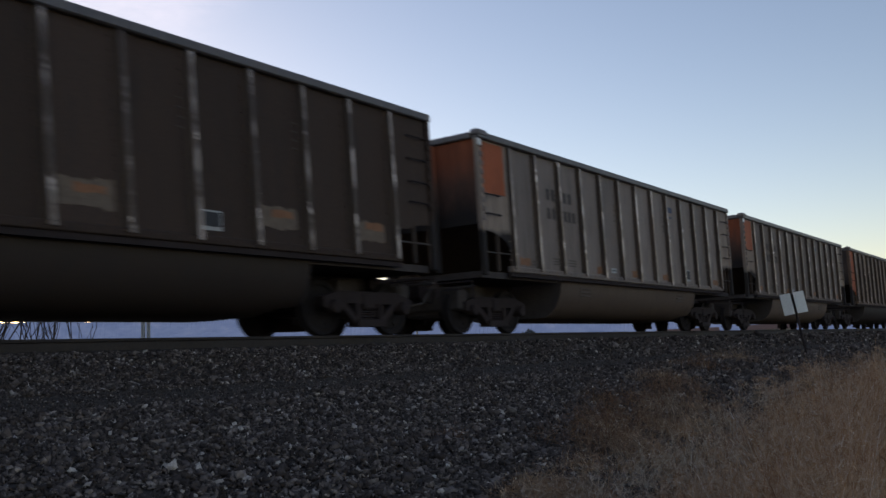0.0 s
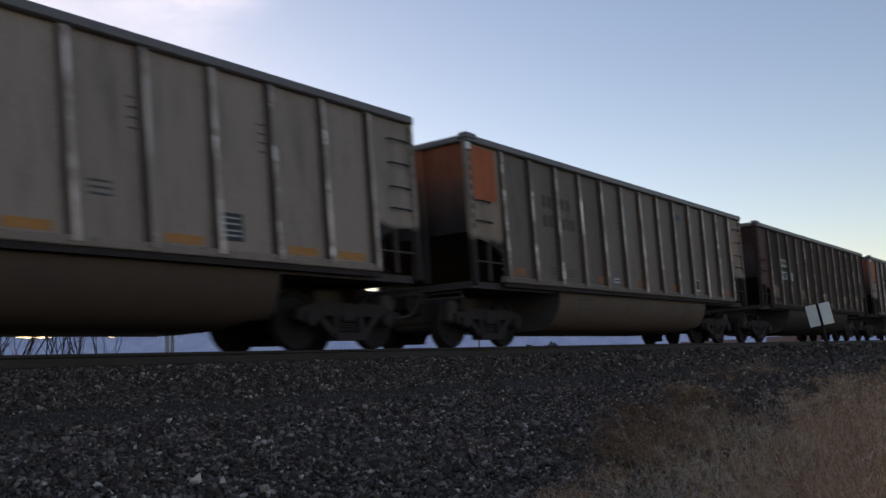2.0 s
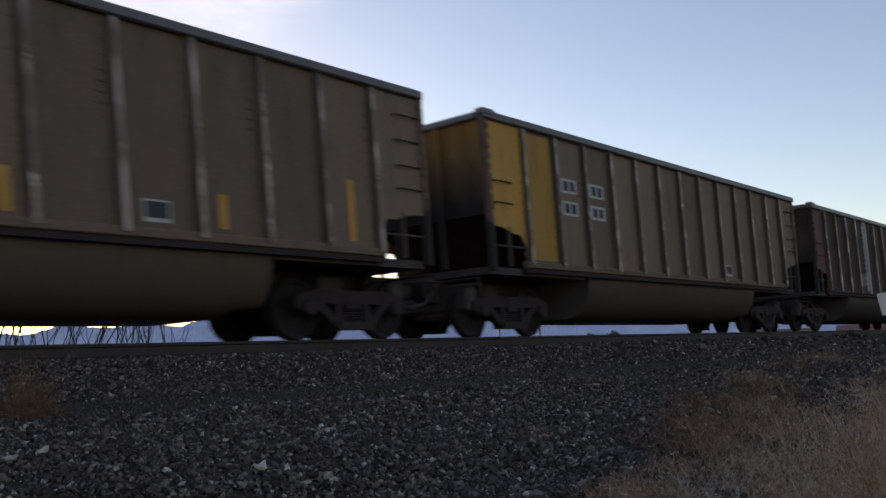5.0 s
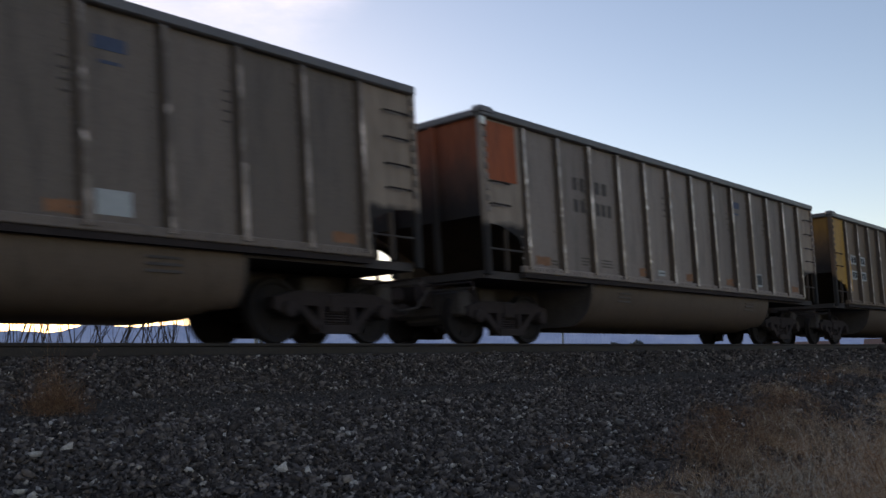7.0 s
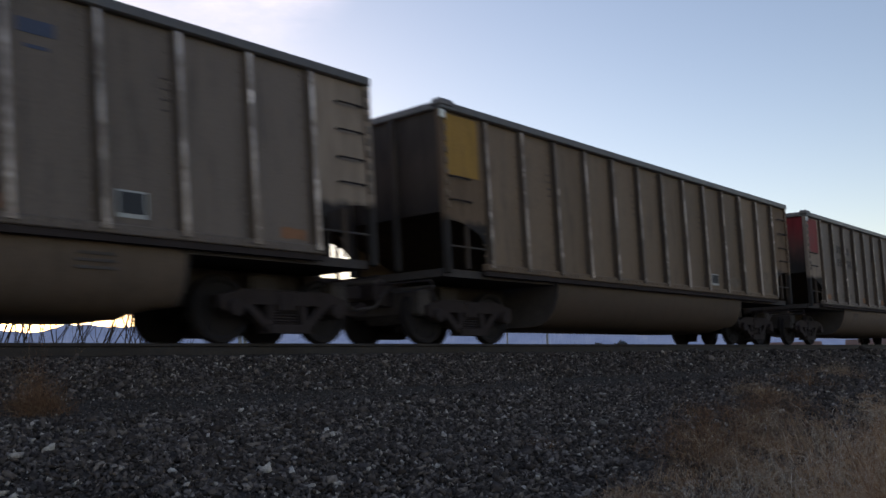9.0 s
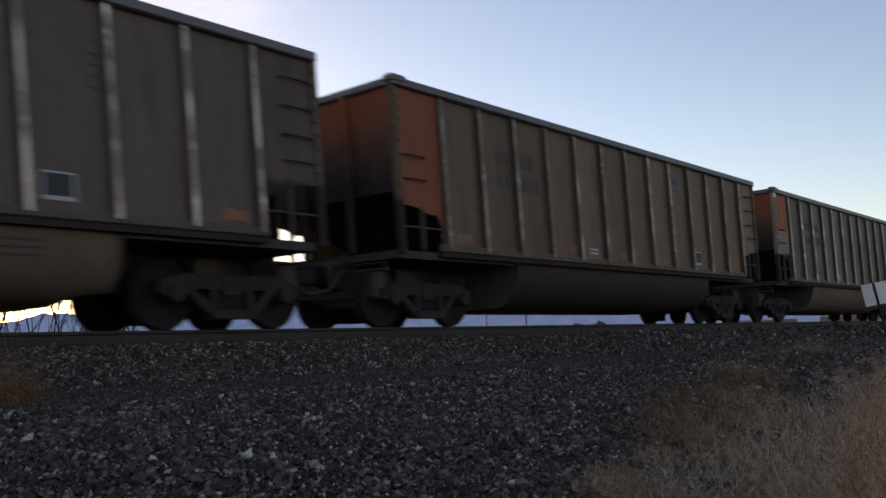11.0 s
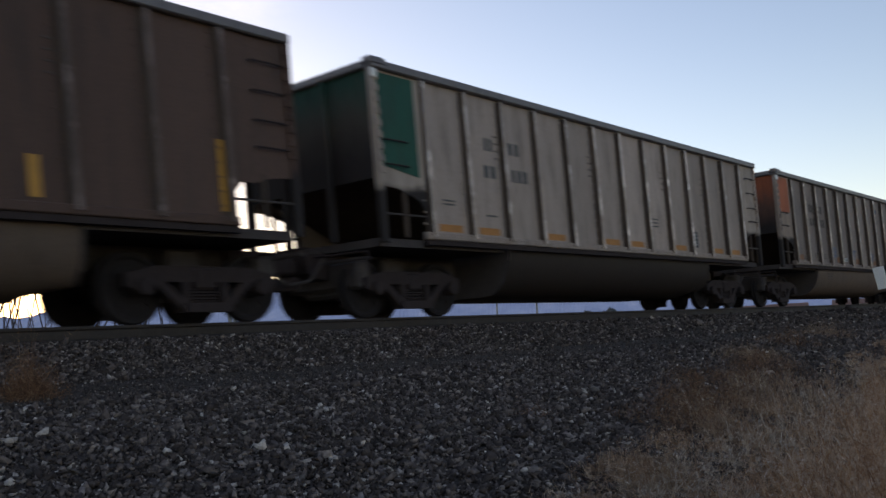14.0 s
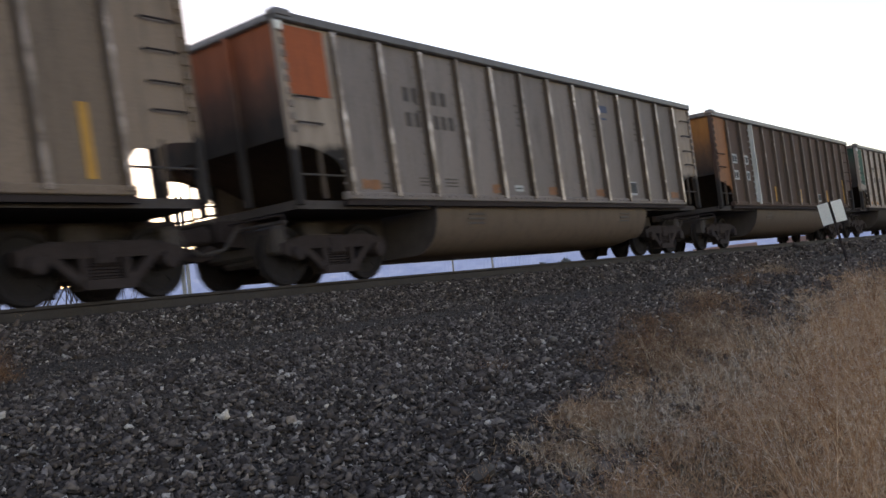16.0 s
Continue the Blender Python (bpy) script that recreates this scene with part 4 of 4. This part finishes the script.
def tufted(rng, x, y, height, width, lean, twigs, twig_len, drift=None):
    """Stems with fine side twigs, the feathery heads of dry grass."""
    n = len(x)
    root = np.stack([x, y, lies(x, y) - 0.02], 1)
    way = np.stack([rng.normal(0, lean, n), rng.normal(0, lean, n), np.ones(n)], 1)
    if drift is not None:
        way[:, :2] += drift
    way /= np.linalg.norm(way, axis=1)[:, None]
    v, f_, rows = strips(rng, root, way, height, width, np.abs(rng.normal(0, 0.34, n)))
    out = [(v, f_)]
    mid = rows.reshape(n, 4, 2, 3).mean(2)
    for k in range(twigs):
        s = rng.uniform(0.35, 0.98, n) * 3
        i = np.minimum(s.astype(int), 2)
        u = (s - i)[:, None]
        p = mid[np.arange(n), i] * (1 - u) + mid[np.arange(n), i + 1] * u
        d = way * 0.8 + rng.normal(0, 0.55, (n, 3))
        d /= np.linalg.norm(d, axis=1)[:, None]
        tv, tf, _ = strips(rng, p, d, rng.uniform(0.4, 1.0, n) * twig_len, width * 0.75, np.abs(rng.normal(0, 0.45, n)), 2)
        out.append((tv, tf))
    return out


def build_grass():
    """Plumes: each plant is a spray of thin branching stems from one root."""
    rng = np.random.default_rng(11)
    pieces = []
    for x0, x1, dens, wide, spray in ((2.2, 6, 215, 0.0024, 10), (6, 11, 125, 0.0036, 10), (11, 20, 42, 0.0065, 9), (20, 40, 10, 0.012, 8)):
        n = int((x1 - x0) * 5 * dens)
        x = rng.uniform(x0, x1, n)
        y = edge_y(x) + 0.7 - rng.random(n) ** 1.1 * 4.6
        clump = np.array([noise.noise((a * 1.1, b * 1.1, 1.0)) for a, b in zip(x, y)])
        tuft = np.array([noise.noise((a * 2.6, b * 2.6, 6.0)) for a, b in zip(x, y)])
        inside = edge_y(x) - y + 0.8 * clump
        ok = (y > 0.15 * x + 0.2) & (rng.random(n) < np.clip(0.10 + 0.5 * inside + 1.3 * tuft, 0.03, 0.95))
        x, y, inside, tuft = x[ok], y[ok], inside[ok], tuft[ok]
        tallness = np.clip(0.28 + 0.5 * inside, 0.16, np.where(x > 14, 0.62, 1.0)) * (0.45 + 0.75 * rng.random(len(x)) ** 1.3) * (1 + 0.75 * np.clip(tuft, -0.7, 0.6))
        # the stems of each spray
        n = len(x) * spray
        px = np.repeat(x, spray) + rng.normal(0, 0.035, n)
        py = np.repeat(y, spray) + rng.normal(0, 0.035, n)
        h = np.minimum(np.repeat(tallness, spray) * (0.35 + 0.75 * rng.random(n)), np.where(px > 14, 0.62, 1.05))
        w = wide * rng.uniform(0.55, 1.25, n)
        sway = np.repeat(rng.normal(0, 0.24, (len(x), 2)), spray, 0)
        up = rng.random(n) < 0.6
        pieces += tufted(rng, px[up], py[up], h[up], w[up], 0.15, 8, 0.075, sway[up])
        pieces += tufted(rng, px[~up], py[~up], h[~up] * 0.75, w[~up], 0.42, 7, 0.08, sway[~up])   # bent and broken stems
        few = rng.random(n) < 0.035                                                     # bare pale stalks
        pieces += tufted(rng, px[few], py[few], h[few] * 1.1, w[few] * 1.8, 0.42, 5, 0.11)
    tagged(link("dry_grass", gather("dry_grass", pieces, GRASS)), "tall dry tan grass at the foot of the gravel bank", "grass", kind="stuff")


build_grass()


STALK = by_island("pale_stalk", [(0.0, (0.34, 0.22, 0.14)), (0.45, (0.68, 0.50, 0.35)), (1.0, (1.0, 0.88, 0.74))], 0.8, 25.0, None, 0.3)


def weed(az, el, h, spread, stems, mat, label, seed, lean=0.35, shrubby=0.16, thick=1.0):
    x, y = ray_place(az, el)
    rng = np.random.default_rng(seed)
    n = stems
    px, py = x + rng.normal(0, spread, n), y + rng.normal(0, spread, n)
    hs = h * rng.uniform(0.4, 1.0, n) * np.exp(-((px - x) ** 2 + (py - y) ** 2) / (3 * spread * spread + 1e-6))
    pieces = tufted(rng, px, py, hs, rng.uniform(0.0022, 0.004, n) * thick, lean, 7, shrubby)
    plant = tagged(new("dry_weed"), label, "weed", "dry weeds on the gravel")
    plant.matrix_basis = pose(x, y, lie(x, y))
    for name, some in (("stem_clump", pieces[:1]), ("twig_spray", pieces[1:])):
        me = gather(name, some, mat)
        me.transform(Matrix.Translation((-x, -y, -lie(x, y))))
        tagged(link(name, me, plant), kind="stuff")


weed(24.7, -2.3, 0.5, 0.13, 330, WEED, "small rust-brown dry weed on the gravel bank", 21, 0.4, 0.12)
weed(24.5, -2.0, 1.05, 0.06, 90, WEED, "thin tall dry weed stalks on the gravel bank", 22, 0.12, 0.1)
for k, (az, el, h, sp, n_, mt) in enumerate([(63.6, -6.2, 0.6, 0.2, 170, WEED), (65.3, -5.2, 0.62, 0.26, 220, WEED), (67.2, -4.0, 0.6, 0.28, 200, WEED), (66.2, -7.2, 0.6, 0.26, 210, GREYWEED), (68.2, -5.4, 0.66, 0.28, 220, GREYWEED), (63.6, -3.4, 0.3, 0.15, 50, WEED), (67.6, -2.4, 0.42, 0.26, 170, GREYWEED), (68.6, -3.0, 0.5, 0.25, 150, WEED), (60.2, -8.8, 0.26, 0.1, 50, GREYWEED), (69.9, -1.6, 0.5, 0.3, 144, WEED), (71.9, -1.2, 0.5, 0.3, 220, GREYWEED), (58.0, -11.4, 0.3, 0.1, 70, GREYWEED), (61.2, -9.8, 0.4, 0.18, 160, GREYWEED), (54.5, -5.2, 0.08, 0.08, 26, WEED)]):
    weed(az, el, h, sp, n_, mt, "fuzzy rust-brown dry weed at the grass edge" if mt is WEED else "pale grey-brown dry weed at the grass edge", 30 + k)
# bleached, branching stalks that stand out before the grass
for k, (az, el, h, sp, n_) in enumerate([(61.4, -10.6, 0.42, 0.09, 26), (62.9, -9.6, 0.46, 0.12, 34), (64.8, -10.8, 0.50, 0.14, 38), (58.6, -12.2, 0.34, 0.07, 14), (68.5, -7.8, 0.58, 0.18, 44), (66.6, -8.6, 0.5, 0.14, 34), (70.9, -5.6, 0.62, 0.2, 44), (74.0, -3.9, 0.7, 0.3, 50), (64.0, -5.6, 0.4, 0.12, 14), (67.6, -4.2, 0.44, 0.18, 24), (56.0, -10.6, 0.22, 0.05, 8), (72.0, -7.5, 0.7, 0.2, 40), (70.0, -10.0, 0.66, 0.18, 34), (73.6, -10.5, 0.8, 0.2, 34)]):
    weed(az, el, h, sp, 2 * n_, STALK, "bleached branching dry stalks before the grass", 120 + k, 0.5, 0.12, 1.25)

# ---------------------------------------------------------------- beyond the track
BARK = plain("bark", (0.07, 0.055, 0.045), 0.9, 0.0, 0.4, 8)
POLE = plain("weathered_pole", (0.32, 0.31, 0.30), 0.8, 0.0, 0.2, 6)
# the leaf colour has a bluish distance haze mixed in
FARLEAF = by_island("hazed_leaf", [(0.0, (0.06, 0.07, 0.075)), (1.0, (0.11, 0.125, 0.13))], 0.9, 3.0)
STUCCO = plain("stucco", (0.5, 0.47, 0.44), 0.85, 0.0, 0.12, 2)
ROOF = plain("roof", (0.22, 0.12, 0.09), 0.85, 0.0, 0.2, 2)


def back_z(y):
    return float(ground_z(y))


def branch(bm, rng, p, d, length, r, depth):
    n = 4
    for k in range(n):
        q = p + d * (length / n)
        rod(bm, p, q, r * (1 - 0.5 * k / n), 5)
        p = q
        d = (d + Vector(rng.normal(0, 0.1, 3)) + Vector((0, 0, 0.1))).normalized()
        if depth > 0 and k > 0:
            e = (d + Vector(rng.normal(0, 0.35, 3)) + Vector((0, 0, 0.3))).normalized()
            branch(bm, rng, p, e, length * 0.6, r * 0.5, depth - 1)


def bare_shrub(az, dist, h, seed):
    a = radians(az)
    x, y = dist * math.sin(a), dist * math.cos(a)
    rng = np.random.default_rng(seed)
    t = tagged(new("bare_shrub"), "leafless grey-brown shrub beyond the track", "shrub", "shrubs beyond the track")
    t.matrix_basis = pose(x, y, back_z(y))
    for k in range(6):
        bm = bmesh.new()
        d = Vector((rng.normal(0, 0.34), rng.normal(0, 0.34), 1)).normalized()
        branch(bm, rng, Vector((rng.normal(0, 0.3), rng.normal(0, 0.3), -0.05)), d, h * rng.uniform(0.55, 0.95), rng.uniform(0.014, 0.03), 1)
        part("stem", bm, BARK, t)


for k, (az, dist, h) in enumerate([(19.0, 34, 5.0), (20.2, 31, 4.6), (21.2, 36, 5.2), (22.2, 33, 4.8), (23.1, 30, 4.6), (23.9, 38, 5.4), (25.0, 32, 4.8), (26.0, 35, 5.0), (27.0, 36, 5.0), (28.0, 33, 4.8), (29.2, 37, 4.6), (30.6, 35, 3.8), (32.0, 35, 3.2)]):
    bare_shrub(az, dist, h, 60 + k)


def utility_pole(az, dist, top_el, r, arm, mat):
    a = radians(az)
    x, y = dist * math.sin(a), dist * math.cos(a)
    z0 = back_z(y)
    top = EYE_Z + dist * math.tan(radians(top_el)) - z0
    p = tagged(new("utility_pole"), "tall weathered utility pole in the distance", "pole", "poles beyond the track")
    p.matrix_basis = pose(x, y, z0, 0, 0, -az)
    part("shaft", lathe([(r, -0.3), (r * 0.9, top * 0.5), (r * 0.7, top)], "z", 10), mat, p)
    if arm:
        part("crossarm", boxed(-1.0, 1.0, -0.05, 0.05, top - 0.7, top - 0.55), mat, p)


for az, dist in ((35.95, 70), (36.25, 78), (52.6, 120), (55.1, 95)):
    utility_pole(az, dist, 7.5 if az < 40 else 5.5, 0.16 if az < 40 else 0.12, False, POLE)


def far_house(az, dist, w, d, h):
    a = radians(az)
    x, y = dist * math.sin(a), dist * math.cos(a)
    hs = tagged(new("house"), "low pale house far beyond the track", "house", "houses in the distance")
    hs.matrix_basis = pose(x, y, back_z(y), 0, 0, -az)
    part("wall", boxed(-w / 2, w / 2, -d / 2, d / 2, -0.3, h), STUCCO, hs)
    part("roof", prism(bmesh.new(), [(-d / 2 - 0.4, h), (d / 2 + 0.4, h), (0, h + 1.0)], "x", -w / 2 - 0.4, w / 2 + 0.4), ROOF, hs)
    for k in range(3):
        part("window", boxed(-0.6, 0.6, -0.03, 0.03, 1.0, 2.2), BLACK, hs, m=pose(-w / 2 + w * (k + 0.7) / 3.4, -d / 2 - 0.02, 0))


for az, dist, w in ((69.3, 190, 11.5), (64.0, 210, 10), (74.0, 180, 9)):
    far_house(az, dist, w, 8, 2.6)


def far_tree(az, dist, h, seed):
    a = radians(az)
    x, y = dist * math.sin(a), dist * math.cos(a)
    rng = np.random.default_rng(seed)
    t = tagged(new("tree"), "small dark tree far beyond the track", "tree", "trees in the distance")
    t.matrix_basis = pose(x, y, back_z(y))
    bm = bmesh.new()
    branch(bm, rng, Vector((0, 0, -0.1)), Vector((0, 0, 1)), h * 0.7, h * 0.03, 1)
    part("trunk", bm, BARK, t)
    n = 520
    u = rng.random(n) ** 0.6          # 0 at the tip, 1 at the skirt
    ang, rad = rng.uniform(0, 2 * math.pi, n), np.sqrt(rng.random(n)) * 0.5 * h * np.sin(u * 2.6 + 0.3)
    p = np.stack([rad * np.cos(ang), rad * np.sin(ang), h * (1 - 0.86 * u)], 1) + rng.normal(0, 0.02 * h, (n, 3))
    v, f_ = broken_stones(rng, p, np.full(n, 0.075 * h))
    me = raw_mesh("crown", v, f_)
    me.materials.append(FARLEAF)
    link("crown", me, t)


for k, (az, dist, h) in enumerate([(56.4, 150, 2.6), (57.0, 140, 3.0), (57.5, 144, 2.9), (58.3, 150, 3.5), (58.8, 148, 2.8), (59.6, 145, 3.6), (60.1, 152, 2.7)]):
    far_tree(az, dist, h, 80 + k)


def build_single_stones():
    """The stones nearest to the eye, one by one."""
    m, nt, b = shader("single_stone", 0.85)
    inf = nt.nodes.new("ShaderNodeObjectInfo")
    col = ramp(nt, inf.outputs["Random"], [(0.0, (0.05, 0.041, 0.036)), (0.6, (0.13, 0.107, 0.092)), (0.88, (0.27, 0.227, 0.195)), (1.0, (0.52, 0.45, 0.39))])
    n1 = noise_of(nt, coords(nt, (1, 1, 1), 5.0), 50, 4)
    nt.links.new(mix(nt, ramp(nt, n1, [(0.4, (0.0,)), (0.7, (0.5,))]), col, (0.03, 0.028, 0.027)), b.inputs["Base Color"])
    bump(nt, b, n1, 0.4, 0.004)
    rng = np.random.default_rng(77)
    meshes = []
    for k in range(12):
        bm = bmesh.new()
        for q in rng.normal(size=(11, 3)):
            q = Vector(q).normalized() * float(rng.uniform(0.8, 1.1))
            bm.verts.new((q.x * 1.25, q.y * 0.95, q.z * 0.62))
        hull = bmesh.ops.convex_hull(bm, input=bm.verts[:])
        bmesh.ops.delete(bm, geom=[g for g in hull["geom_interior"] if isinstance(g, bmesh.types.BMVert)], context="VERTS")
        meshes.append(part_mesh("stone", bm, m))
    ground = bpy.data.objects["ground"]
    spots = [(50.84, -2.5, 0.035), (56.2, -2.35, 0.045), (58.4, -3.97, 0.06), (42.7, -3.3, 0.032), (40.0, -5.8, 0.035), (34.5, -4.9, 0.032), (34.8, -7.7, 0.04), (56.9, -2.2, 0.04), (53.0, -12.0, 0.08)]
    for az, el, r in spots:
        x, y = ray_place(az, el)
        q = pose(x, y, lie(x, y) + r * 0.45, rng.uniform(-20, 20), rng.uniform(-20, 20), rng.uniform(0, 360)) @ Matrix.Diagonal((r, r, r, 1))
        link("stone", meshes[int(rng.integers(12))], ground, m=q)
    for k in range(290):
        x = rng.uniform(1.2, 7.5)
        y = rng.uniform(max(2.4, float(edge_y(x)) + 0.2), 6.4)
        r = rng.uniform(0.011, 0.027)
        q = pose(x, y, lie(x, y) + r * 0.55, rng.uniform(-30, 30), rng.uniform(-30, 30), rng.uniform(0, 360)) @ Matrix.Diagonal((r, r, r, 1))
        link("stone", meshes[k % 12], ground, m=q)


build_single_stones()


# ---------------------------------------------------------------- the train runs
SLIP = [(0.0, 0.147), (0.5, 0.071), (1.0, 0.043), (1.5, -0.063), (2.0, 0.001), (2.5, -0.139), (3.0, -0.134), (5.5, 0.040), (6.0, 0.016), (6.5, -0.050), (7.0, -0.050), (7.5, -0.068), (8.0, -0.012), (10.5, -0.011), (11.0, 0.030), (11.5, 0.029), (12.0, 0.045), (12.5, 0.025), (13.0, 0.154), (13.5, 0.094), (14.0, 0.188), (14.5, 0.131), (15.0, -0.272), (15.5, -0.109), (16.0, -0.106)]


def run(t):
    return -1.839 + 15.7021 * t + 0.009109 * t * t + float(np.interp(t, [a for a, _ in SLIP], [b for _, b in SLIP]))


def motions():
    STEPS = sorted([a for a, _ in SLIP] + [3.5, 4.0, 4.5, 5.0, 8.5, 9.0, 9.5, 10.0])
    for car, n in CARS:
        walk(car, [(t, pose(run(t) - n * PITCH + HALF, TRACK_Y, 0)) for t in STEPS])
    turn = [(k / 30, math.degrees(run(k / 30) / WHEEL_R)) for k in range(481)]
    for wheel, wx in WHEELS:
        walk(wheel, [(t, pose(wx, 0, WHEEL_R, 0, a, 0)) for t, a in turn])


motions()
